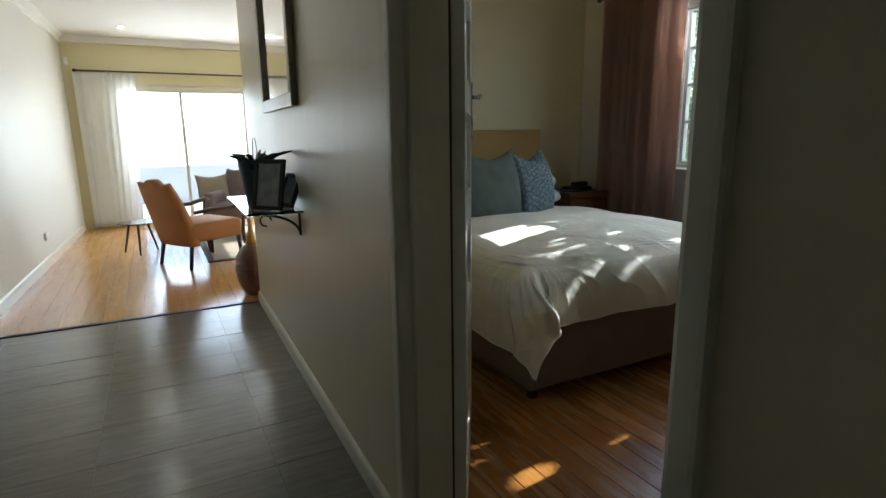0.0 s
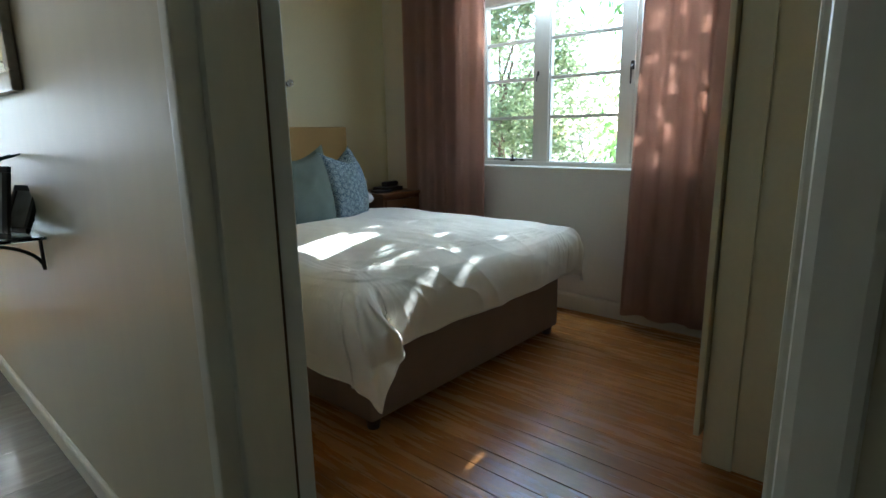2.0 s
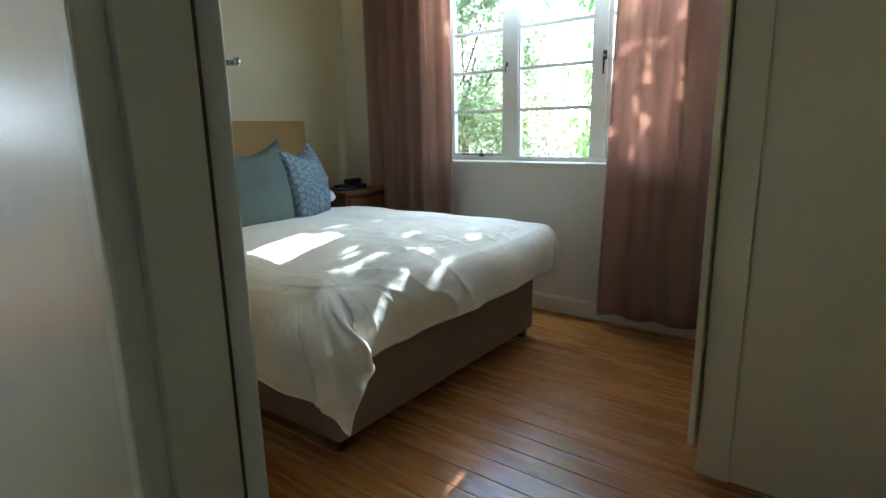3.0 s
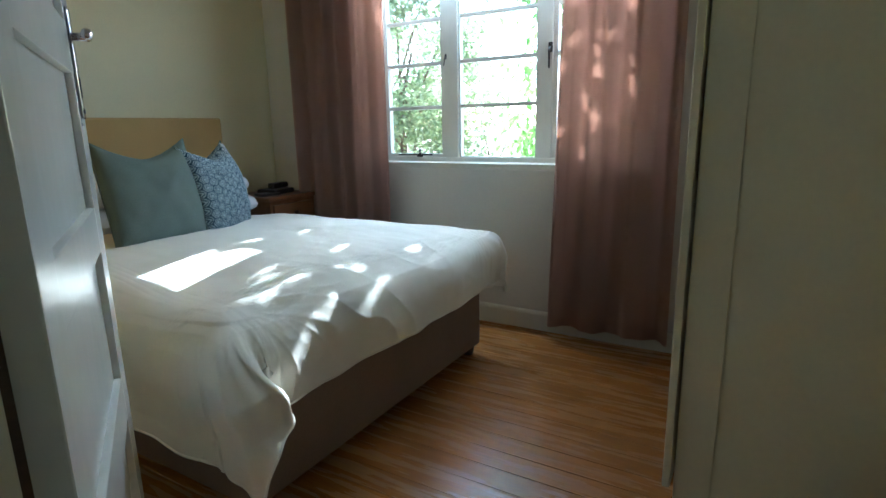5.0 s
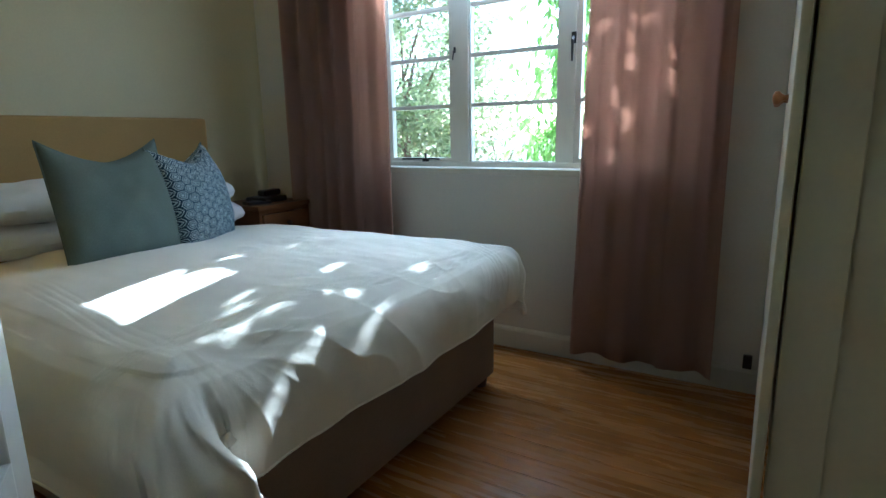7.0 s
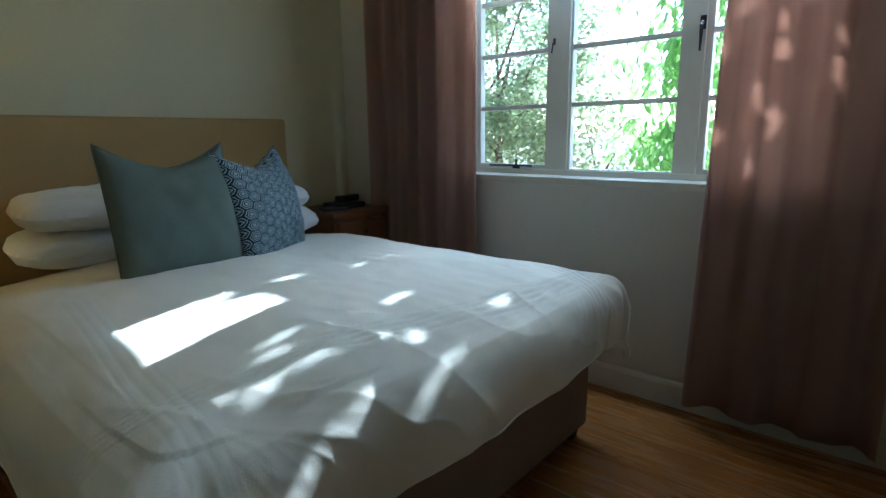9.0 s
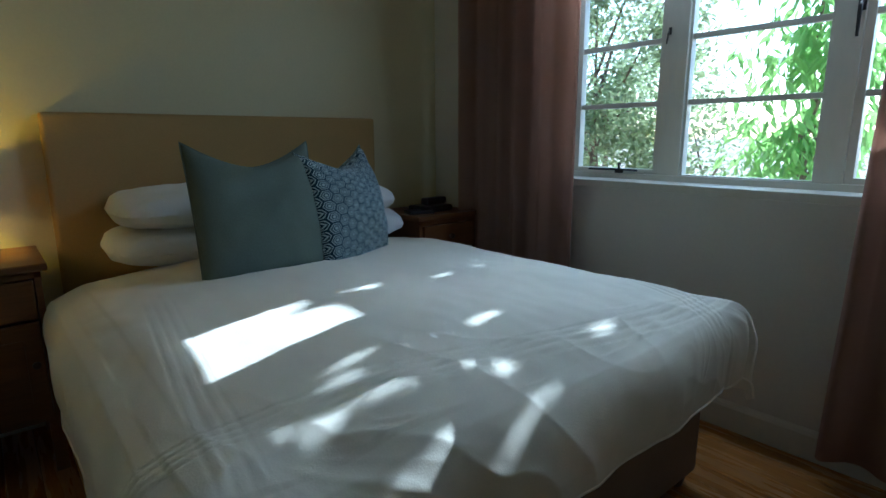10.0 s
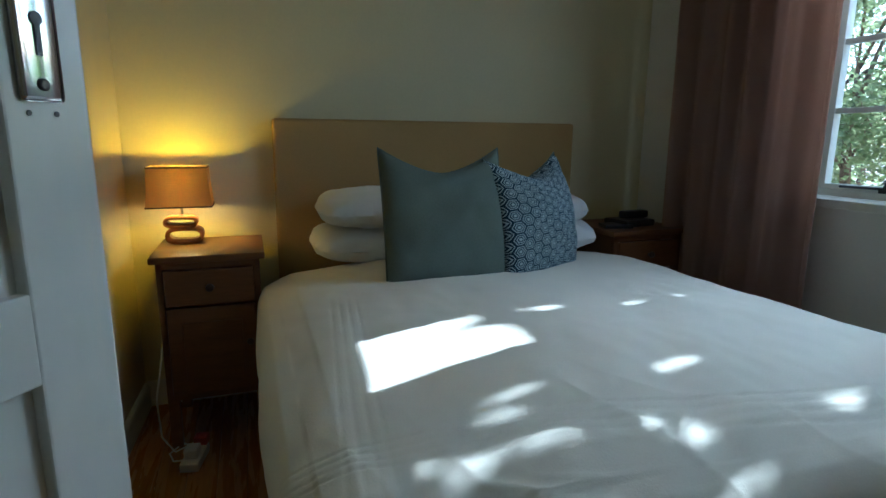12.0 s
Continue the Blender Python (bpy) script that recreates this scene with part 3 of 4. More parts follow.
def duvet():
    step = 0.0047
    wid = DX1 - DX0
    u0, u1, v0, v1 = -0.47, wid + 0.41, -0.375, 1.50
    nu, nv = int((u1 - u0) / step), int((v1 - v0) / step)
    TU, TV = 0.030, 0.112                      # where the two bands of pintucks cross
    ca, sa = math.cos(radians(6.5)), math.sin(radians(6.5))
    lines = [0.0245 * (k - 1.5) for k in range(4)]
    nz = noise.noise

    def groove(d):
        if abs(d) > 0.06:
            return 0.0
        return sum(math.exp(-((d - c) / 0.0031) ** 2) for c in lines)

    def ridge(p, power):
        return (1 - abs(nz(p))) ** power

    verts = []
    for j in range(nv + 1):
        v = v0 + (v1 - v0) * j / nv
        for i in range(nu + 1):
            u = u0 + (u1 - u0) * i / nu
            du = max(-u, u - wid, 0.0)
            dv = max(-v, 0.0)
            sx = -1 if u < wid / 2 else 1
            inx = min(max(u, 0), wid)
            iny = max(v, 0)
            k = 2.3 if sx < 0 else 4.2
            e = (du ** k + dv ** k) ** (1 / k)
            r = 0.145
            rx = 0.105 if sx < 0 else 0.125
            ox = rx * (1 - math.exp(-du / rx)) + ((0.0 if sx > 0 else 0.04) + (0.12 if sx > 0 else -0.25) * min(dv, 0.3)) * du
            oy = r * (1 - math.exp(-dv / r)) + (0.01 + (0.25 if sx > 0 else 0.70) * min(du, 0.3)) * dv
            puff = 0.034 * math.sin(3.14 * min(e / 0.40, 1.0))
            ox, oy = ox + (puff if du > 0 else 0.0) * min(1.0, du / 0.1), oy + puff * min(1.0, dv / 0.1)
            down = max(0.0, e - math.hypot(ox, oy) * 0.62)
            ang = math.atan2(dv, du) if e > 0 else 0.0
            x = DX0 + inx + sx * ox
            y = DY0 + iny - oy
            z = 0.702 - down
            edge = min(inx, wid - inx, 0.42) / 0.42
            edgev = min(iny, 0.46) / 0.46
            z += 0.040 * (edge * edgev) ** 0.6 - 0.020 + 0.024 * nz((u * 2.2, v * 2.0, 1.7))
            # loose cloth: soft swells, then creases
            wr = nz((u * 6 + 1.5 * nz((u * 2, v * 2, 4)), v * 5, 9.1)) * 0.0055 + nz((u * 17, v * 13, 2.2)) * 0.0021
            wr += 0.0022 * ridge((u * 3 + v * 2.4, v * 3 - u * 1.6, 7.7), 5) * max(0.0, nz((u * 1.7, v * 1.7, 31.0)) + 0.25)
            low = min(1.0, max(0.0, 0.30 - v) / 0.35)
            wr += low * (0.014 * nz((u * 3.0, v * 2.6, 12.3)) + 0.0075 * ridge((u * 5.0 + 1.8 * v, v * 2.8 - 1.1 * u, 15.5), 6))
            # creases fanning out of the two foot corners
            for cx, amp, seed in ((0.03, 0.0125, 21.0), (wid - 0.08, 0.009, 27.0)):
                ru, rv = u - cx, v - 0.02
                rr = math.hypot(ru, rv)
                if rr < 0.62 and v < 0.12:
                    th = math.atan2(rv, ru)
                    fan = math.exp(-((rr - 0.22) / 0.17) ** 2) * min(1.0, (0.12 - v) / 0.12)
                    fan *= min(1.0, rr / 0.2) ** 2
                    wr += amp * fan * ridge((th * 2.4, rr * 2.6, seed), 4) + 0.3 * amp * fan * ridge((th * 6.0, rr * 4.5, seed + 3), 6)
            z += wr * (1.0 if e < 0.06 else 0.5)
            if e > 0.03:
                q = min(1.0, (e - 0.03) / 0.28) ** 1.6
                out = 1.2 * (wr - 0.008) * q
                if du > 0 and dv > 0:
                    k2 = math.sin(2 * ang)
                    if sx < 0:
                        fold = (0.040 * k2 ** 3 - 0.060 * k2 * (1 - k2) + 0.016 * math.sin(ang * 11 + 0.8) * k2 + 0.006 * math.sin(ang * 29 + 4 * e) * k2) * q
                        # the foot-side half of the corner swings over the foot like a broad lobe
                        lobe = math.exp(-((ang - 1.16) / 0.30) ** 2) * q * min(1.0, e / 0.34)
                        x += 0.105 * lobe
                        y -= 0.026 * lobe
                        second = math.exp(-((ang - 0.36) / 0.16) ** 2) * q
                        y += 0.05 * second
                        z -= 0.03 * second * min(1.0, e / 0.4)
                    else:
                        fold = (math.sin(ang * 9.0 + 1.6) * 0.018 + 0.005 * math.sin(ang * 21 + 4 * e)) * q * k2
                    pull = (0.035 if sx < 0 else 0.0) * q * k2
                else:
                    s = v if du > 0 else u
                    fold = (math.sin(s * 9 + 2.5 * math.sin(s * 3.7)) * 0.008 + nz((s * 4, e * 3, 3)) * 0.014) * q
                    pull = 0.0
                x += sx * math.cos(ang) * (fold + pull + out)
                y -= math.sin(ang) * (fold + pull + out)
                z += nz((u * 8, v * 8, 5.5)) * 0.006 * q
            tu = (u - TU) * ca - (v - TV) * sa
            tv = (u - TU) * sa + (v - TV) * ca
            g = 1.15 * groove(tv) if -0.30 < u < wid + 0.3 else 0.0
            if v > -0.26:
                g += 0.45 * groove(tu) * (1.0 if v < 0.75 else max(0.0, 1 - (v - 0.75) / 0.3)) + groove(tu - wid + 0.06)
            z -= 0.0026 * min(g, 1.3)
            ins = min((u - u0), (u1 - u), (v - v0)) / 0.05
            if ins < 1.0:
                z -= 0.006 * math.sin(ins * 3.14)
            head = (v - 1.15) / 0.30
            if head > 0:
                z -= 0.012 * head * head
            verts.append((x, y, max(z, 0.03)))
    faces = [(j * (nu + 1) + i, j * (nu + 1) + i + 1, (j + 1) * (nu + 1) + i + 1, (j + 1) * (nu + 1) + i) for j in range(nv) for i in range(nu)]
    me = bpy.data.meshes.new("duvet")
    me.from_pydata(verts, [], faces)
    me.materials.append(M_DUVET)
    me.polygons.foreach_set("use_smooth", [True] * len(faces))
    ob = new("duvet", me)
    s = ob.modifiers.new("thick", "SOLIDIFY")
    s.thickness, s.offset = 0.022, -1.0
    tagged(ob, "rumpled white cotton duvet with stitched pintuck border", "duvet")
    bm = bmesh.new()
    rim = [verts[j * (nu + 1)] for j in range(nv, 0, -3)] + [verts[i] for i in range(0, nu, 3)] + [verts[j * (nu + 1) + nu] for j in range(0, nv + 1, 3)]
    tube(bm, rim, 0.0038, 6)
    part("hem", bm, M_DUVET, ob, "rolled white hem", True)


duvet()


def cushion(name, place, w, h, t, mat, label, category, ears=0.05, sag=0.0, seed=1, n=34, piping=False, wrinkle=0.006, corner=0.0, plump=0.42):
    bm = bmesh.new()
    uvl = bm.loops.layers.uv.new("UVMap")
    sheets = []
    for side in (1, -1):
        grid = []
        for j in range(n + 1):
            tt = -1 + 2 * j / n
            row = []
            for i in range(n + 1):
                s = -1 + 2 * i / n
                puff = max(0.0, (1 - s * s) * (1 - tt * tt)) ** plump
                px = w / 2 * s * (1 - ears * (1 - tt * tt))
                pz = h / 2 * tt * (1 - ears * (1 - s * s))
                if tt > 0:
                    pz -= sag * (1 - abs(s) ** 1.6) * tt ** 1.5
                px, pz = px * (1 - corner * s * s * tt * tt), pz * (1 - corner * s * s * tt * tt)
                wr = wrinkle * noise.noise((s * 3 + seed, tt * 3, side)) * (0.4 + puff)
                py = side * t / 2 * puff + wr
                row.append(bm.verts.new((px, py, pz + h / 2)))
            grid.append(row)
        sheets.append(grid)
    for grid in sheets:
        for j in range(n):
            for i in range(n):
                f = bm.faces.new((grid[j][i], grid[j][i + 1], grid[j + 1][i + 1], grid[j + 1][i]))
                for lp, (a, b) in zip(f.loops, ((i, j), (i + 1, j), (i + 1, j + 1), (i, j + 1))):
                    lp[uvl].uv = (a / n, b / n)
    bmesh.ops.remove_doubles(bm, verts=bm.verts, dist=0.0006)
    t_ = thing(name, place, label, category)
    part("cover", bm, mat, t_, smooth=True)
    if piping:
        bm = bmesh.new()
        loop = []
        for k in range(4 * n + 1):
            q, i = divmod(k, n)
            f = -1 + 2 * i / n
            s, tt = ((f, -1), (1, f), (-f, 1), (-1, -f), (-1, -1))[q]
            px, pz = w / 2 * s * (1 - ears * (1 - tt * tt)), h / 2 * tt * (1 - ears * (1 - s * s))
            if tt > 0:
                pz -= sag * (1 - abs(s) ** 1.6) * tt ** 1.5
            loop.append((px, 0, pz + h / 2))
        tube(bm, loop, 0.0035, 6)
        part("piping", bm, M_GREEN, t_, smooth=True)
    return t_


# white sleeping pillows, two stacks of two, lying flat against the headboard
for x, z, rz, sd in ((1.88, 0.690, 1.5, 2), (1.895, 0.830, -2, 5), (2.55, 0.685, -2, 7), (2.515, 0.812, 2, 9)):
    cushion("pillow", pose(x, 3.37, z + 0.062, -90 + 4, 0, rz), 0.63, 0.42, 0.165, M_PILLOW, "plump white cotton pillow stacked against the headboard", "pillow", -0.03, 0.0, sd, corner=0.13, plump=0.36, wrinkle=0.012)
cushion("cushion", pose(1.975, 3.03, 0.690, -14, 0, 1), 0.455, 0.485, 0.18, M_GREEN, "square sage green linen cushion propped upright", "cushion", 0.022, 0.088, 11, piping=True, wrinkle=0.007)
cushion("cushion", pose(2.39, 3.10, 0.680, -15, -2, 25), 0.445, 0.47, 0.22, M_HEX, "square cushion printed with dark blue hexagons", "cushion", 0.03, 0.085, 13, piping=True, wrinkle=0.010)


# ---- nightstands, lamp and small things ----
def nightstand(place, w, label):
    t = thing("nightstand", place, label, "nightstand")
    d, h = 0.40, 0.765
    part("top", boxes((-w / 2 - 0.02, w / 2 + 0.02, -0.02, d, h - 0.026, h), bevel=0.006), M_STAND, t, "overhanging pine top")
    bm = boxes((-w / 2, -w / 2 + 0.02, 0.0, d, 0.20, h - 0.026), (w / 2 - 0.02, w / 2, 0.0, d, 0.20, h - 0.026), (-w / 2, w / 2, d - 0.015, d, 0.20, h - 0.026), (-w / 2, w / 2, 0.0, d, 0.20, 0.222), (-w / 2, w / 2, 0.0, 0.02, h - 0.05, h - 0.026))
    part("body", bm, M_STAND, t)
    for x in (-w / 2 + 0.02, w / 2 - 0.02):
        for y in (0.02, d - 0.02):
            part("leg", boxes((x - 0.02, x + 0.02, y - 0.02, y + 0.02, 0, 0.21), bevel=0.003), M_STAND, t, "square leg")
    dr = part("drawer", boxes((-w / 2 + 0.024, w / 2 - 0.024, -0.014, 0.012, h - 0.19, h - 0.055), bevel=0.005), M_STAND, t, "shallow pine drawer front")
    bm = bmesh.new()
    lathe(bm, [(0.006, 0), (0.007, 0.012), (0.015, 0.018), (0.014, 0.028), (0.006, 0.031)], 14)
    part("knob", bm, M_DARKWOOD, dr, "dark turned knob", True, pose(0, -0.013, h - 0.12, 90))
    dd = part("door", boxes((-w / 2 + 0.024, w / 2 - 0.024, -0.012, 0.01, 0.225, h - 0.20), bevel=0.005), M_STAND, t, "pine cupboard door")
    part("panel", boxes((-w / 2 + 0.075, w / 2 - 0.075, -0.016, -0.010, 0.28, h - 0.255), bevel=0.004), M_STAND, dd, "raised door panel")
    bm = bmesh.new()
    lathe(bm, [(0.006, 0), (0.007, 0.012), (0.013, 0.018), (0.012, 0.026), (0.005, 0.029)], 14)
    part("knob", bm, M_DARKWOOD, dd, "dark turned knob", True, pose(w / 2 - 0.05, -0.011, 0.42, 90))
    return t


nightstand(pose(1.165, 3.44, 0), 0.36, "pine bedside cabinet with drawer and door, lit by a lamp")
nightstand(pose(3.165, 3.44, 0), 0.40, "pine bedside cabinet in shade beside the curtain")

lamp = thing("table_lamp", pose(1.058, 3.735, 0.765), "lit bedside lamp with box shade and looped wooden base", "lamp")
bm = bmesh.new()


def loop_slab(bm, cx, cz, hw, hh, th, y0, y1):
    """A flat wooden loop: a rounded oblong ring, extruded in y."""
    n = 40
    rings = []
    for k, off in ((0, 0.0), (1, -th)):
        for y in (y0, y1):
            ring = []
            for i in range(n):
                a = 2 * math.pi * i / n
                c, s = math.cos(a), math.sin(a)
                rx, rz = hw + off, hh + off
                px = math.copysign(abs(c) ** 0.55, c) * rx
                pz = math.copysign(abs(s) ** 0.75, s) * rz
                ring.append(bm.verts.new((cx + px, y, cz + pz)))
            rings.append(ring)
    o0, o1, i0, i1 = rings
    for i in range(n):
        j = (i + 1) % n
        for a, b in ((o0, o1), (i1, i0), (o1, i1), (i0, o0)):
            bm.faces.new((a[i], a[j], b[j], b[i]))


loop_slab(bm, 0.006, 0.033, 0.071, 0.033, 0.013, -0.045, 0.045)
loop_slab(bm, -0.005, 0.088, 0.064, 0.024, 0.012, -0.045, 0.045)
part("base", bm, M_LAMPWOOD, lamp, "looped amber wooden base", True)
bm = bmesh.new()
tube(bm, [(0, 0, 0.111), (0, 0, 0.20)], 0.006, 10)
part("stem", bm, M_CHROME, lamp, "thin chrome stem")
bm = bmesh.new()
hx, hy, z0, z1 = 0.120, 0.085, 0.150, 0.312
fl = 0.90
ring = []
for th in (0.0, 0.003):
    for z, k in ((z0, 1.0), (z1, fl)):
        ring.append([bm.verts.new((sx * (hx * k - th), sy * (hy * k - th), z)) for sx, sy in ((-1, -1), (1, -1), (1, 1), (-1, 1))])
a0, a1, b0, b1 = ring
for i in range(4):
    j = (i + 1) % 4
    for p, q in ((a0, a1), (b1, b0), (a1, b1), (b0, a0)):
        bm.faces.new((p[i], p[j], q[j], q[i]))
shade = part("shade", bm, M_SHADE, lamp, "glowing linen box shade")
for z, k in ((z0, 1.0), (z1 - 0.006, fl)):
    bm = bmesh.new()
    X, Y = hx * k + 0.002, hy * k + 0.002
    for r in ((-X, X, -Y, -Y + 0.003), (-X, X, Y - 0.003, Y), (-X, -X + 0.003, -Y, Y), (X - 0.003, X, -Y, Y)):
        box(bm, r[0], r[1], r[2], r[3], z, z + 0.006)
    part("trim", bm, M_TRIM, shade, "dark shade edging")
bm = bmesh.new()
lathe(bm, [(0.008, 0.152), (0.019, 0.166), (0.020, 0.180), (0.012, 0.192), (0.003, 0.196)], 14)
part("bulb", bm, M_BULB, lamp, "warm glowing bulb", True)
bulb = new("bulb_light", bpy.data.lights.new("bulb_light", "POINT"))
bulb.data.energy, bulb.data.color, bulb.data.shadow_soft_size = 1.5, (1.0, 0.55, 0.0), 0.018
bulb.location = (1.058, 3.735, 0.765 + 0.264)

adaptor = thing("power_strip", pose(1.075, 3.33, 0, 0, 0, -12), "white power adaptor with red plug on the floor", "power strip")
part("body", boxes((-0.033, 0.033, -0.075, 0.075, 0, 0.034), bevel=0.006), M_WHITEPL, adaptor)
part("plug", boxes((-0.02, 0.03, 0.05, 0.095, 0.034, 0.066), bevel=0.006), M_RED, adaptor, "red plug")
part("plug", boxes((-0.026, 0.022, -0.045, 0.012, 0.034, 0.07), bevel=0.006), M_WHITEPL, adaptor, "white plug")
bm = bmesh.new()
tube(bm, [(0.985, 3.86, 0.55), (0.965, 3.62, 0.40), (0.95, 3.42, 0.22), (0.96, 3.40, 0.08), (1.0, 3.40, 0.012), (1.06, 3.43, 0.02), (1.08, 3.41, 0.05)], 0.0035, 6)
tagged(part("lamp_cable", bm, M_WHITEPL), "thin white lamp cable hanging to the floor", "cable")
bm = bmesh.new()
tube(bm, [(1.10, 3.39, 0.02), (1.02, 3.46, 0.01), (0.98, 3.40, 0.008), (1.0, 3.34, 0.008), (1.04, 3.33, 0.012)], 0.0035, 6)
tagged(part("lamp_cable", bm, M_WHITEPL), "loose white cable loop on the floorboards", "cable")

phone = thing("telephone", pose(3.17, 3.60, 0.765, 0, 0, 8), "black telephone on the bedside cabinet", "telephone")
part("body", boxes((-0.10, 0.10, -0.08, 0.08, 0, 0.035), bevel=0.01), M_BLACK, phone)
part("handset", boxes((-0.055, 0.105, -0.03, 0.025, 0.036, 0.075), bevel=0.012), M_BLACK, phone, "black handset")
book = thing("booklet", pose(3.05, 3.55, 0.765, 0, 0, -15), "dark booklet lying beside the telephone", "booklet")
part("cover", boxes((-0.07, 0.07, -0.05, 0.05, 0, 0.018), bevel=0.002), M_BLACK, book)

# ---- wardrobe ----
ward = thing("wardrobe", pose(2.115, 0.21, 0), "tall cream painted wardrobe with a pine knob", "wardrobe")
part("side_panel", boxes((0.012, 0.035, 0.0, 0.53, 0.0, 2.35)), M_WARD, ward, "recessed cream side panel")
part("side_panel", boxes((1.30, 1.322, 0.0, 0.60, 0.0, 2.35)), M_WARD, ward)
part("stile", boxes((0.0, 0.04, 0.516, 0.618, 0.0, 2.35), bevel=0.003), M_WARD, ward, "cream corner post")
part("back", boxes((0.035, 1.30, 0.0, 0.012, 0.0, 2.35)), M_WARD, ward)
part("top", boxes((0.0, 1.322, 0.0, 0.62, 2.35, 2.40), bevel=0.004), M_WARD, ward)
part("plinth", boxes((0.041, 1.30, 0.57, 0.59, 0.0, 0.10)), M_WARD, ward)
for x0, kx in ((-0.028, 0.60), (0.655, 0.06)):
    dd = part("door", boxes((x0, x0 + 0.675, 0.625, 0.647, 0.115, 2.34), bevel=0.004), M_WARD, ward, "flat cream wardrobe door")
    bm = bmesh.new()
    lathe(bm, [(0.010, 0), (0.008, 0.010), (0.012, 0.016), (0.021, 0.024), (0.020, 0.034), (0.008, 0.040)], 16)
    part("knob", bm, M_KNOB, dd, "turned pine knob", True, pose(x0 + kx, 0.647, 1.24, -90))
socket = thing("wall_socket", pose(3.43, 0.90, 0.145), "small brown wall socket above the baseboard", "socket")
part("plate", boxes((-0.012, 0.01, -0.018, 0.018, -0.03, 0.03), bevel=0.003), M_BRONZE, socket)

# ---- hall: mirror, glass shelf, vase ----
TILT = 1.25
mirror = thing("wall_mirror", pose(0.590, 2.49, 1.375, 0, 0, -TILT), "rectangular mirror in a stepped dark wooden frame", "mirror")
MW, MH = 0.82, 1.05
part("glass", boxes((-0.010, -0.006, 0.055, MW - 0.055, 0.055, MH - 0.055)), M_MIRROR, mirror, "mirror glass")
for r in ((0, MW, 0, 0.062), (0, MW, MH - 0.062, MH), (0, 0.062, 0.062, MH - 0.062), (MW - 0.062, MW, 0.062, MH - 0.062)):
    bm = boxes((-0.030, 0.0, *r), bevel=0.008)
    part("frame_rail", bm, M_MFRAME, mirror, "dark moulded frame rail")
shelf = thing("glass_shelf", pose(0.588, 2.50, 0.90, 0, 0, -TILT), "green-edged glass wall shelf on scrolled iron brackets", "shelf")
part("glass", boxes((-0.255, -0.002, 0.0, 0.85, 0.0, 0.010), bevel=0.001), M_SHELFGLASS, shelf, "clear glass slab")
for y in (0.08, 0.76):
    bm = bmesh.new()
    tube(bm, [(-0.006, y, -0.004), (-0.006, y, -0.115)], 0.006, 8)
    tube(bm, [(-0.20 + 0.0 * k, y, -0.007) if k == 0 else (-0.20 + 0.194 * math.sin(k * 0.1745), y, -0.007 - 0.105 * (1 - math.cos(k * 0.1745))) for k in range(10)], 0.006, 8)
    tube(bm, [(-0.006, y, -0.007), (-0.23, y, -0.007)], 0.005, 8)
    tube(bm, [(-0.16 + 0.025 * math.cos(k * 0.6), y, -0.035 + 0.025 * math.sin(k * 0.6)) for k in range(9)], 0.004, 6)
    part("bracket", bm, M_IRON, shelf, "scrolled black iron bracket")

planter = thing("planter", pose(0.44, 2.80, 0.911), "blue-black planter with dark spiky succulent and wire hoop", "planter")
bm = bmesh.new()
lathe(bm, [(0.052, 0.0), (0.085, 0.215), (0.09, 0.225), (0.078, 0.222), (0.070, 0.19)], 22)
part("pot", bm, M_POT, planter, smooth=True)
for k in range(14):
    a = k * 2.4
    rr = 0.06 + 0.02 * (k % 3)
    bm = bmesh.new()
    tube(bm, [(0.02 * math.cos(a), 0.02 * math.sin(a), 0.185), (rr * math.cos(a), rr * math.sin(a), 0.235 + 0.01 * (k % 2)), (1.9 * rr * math.cos(a), 1.9 * rr * math.sin(a), 0.243 + 0.012 * (k % 3))], [0.012, 0.010, 0.002], 6)
    part("leaf", bm, M_SUCC, planter)
bm = bmesh.new()
tube(bm, [(0, 0.07 * math.cos(math.pi * k / 16), 0.20 + 0.13 * math.sin(math.pi * k / 16)) for k in range(17)], 0.0025, 6)
part("hoop", bm, M_CHROME, planter, "thin wire hoop handle")


def photo_frame(y, z, x, rz, w, h, lean, label):
    f = thing("photo_frame", pose(x, y, z, 0, 0, rz) @ pose(0, 0, 0, lean), label, "photo frame")
    for r in ((-w / 2, w / 2, 0, 0.02), (-w / 2, w / 2, h - 0.02, h), (-w / 2, -w / 2 + 0.02, 0.02, h - 0.02), (w / 2 - 0.02, w / 2, 0.02, h - 0.02)):
        part("rail", boxes((r[0], r[1], -0.008, 0.008, r[2], r[3]), bevel=0.003), M_BLACK, f, "dark frame rail")
    part("print", boxes((-w / 2 + 0.018, w / 2 - 0.018, -0.003, 0.002, 0.018, h - 0.018)), M_PHOTO, f, "grey picture print")
    part("strut", boxes((-0.03, 0.03, 0.006, 0.010, 0.02, h * 0.7)), M_BLACK, f, "card strut", place=pose(0, 0, 0, -22))


photo_frame(2.59, 0.912, 0.44, -52, 0.17, 0.235, -12, "upright dark photo frame on the glass shelf")
photo_frame(2.66, 0.912, 0.535, -70, 0.13, 0.17, -24, "small leaning photo frame against the wall")

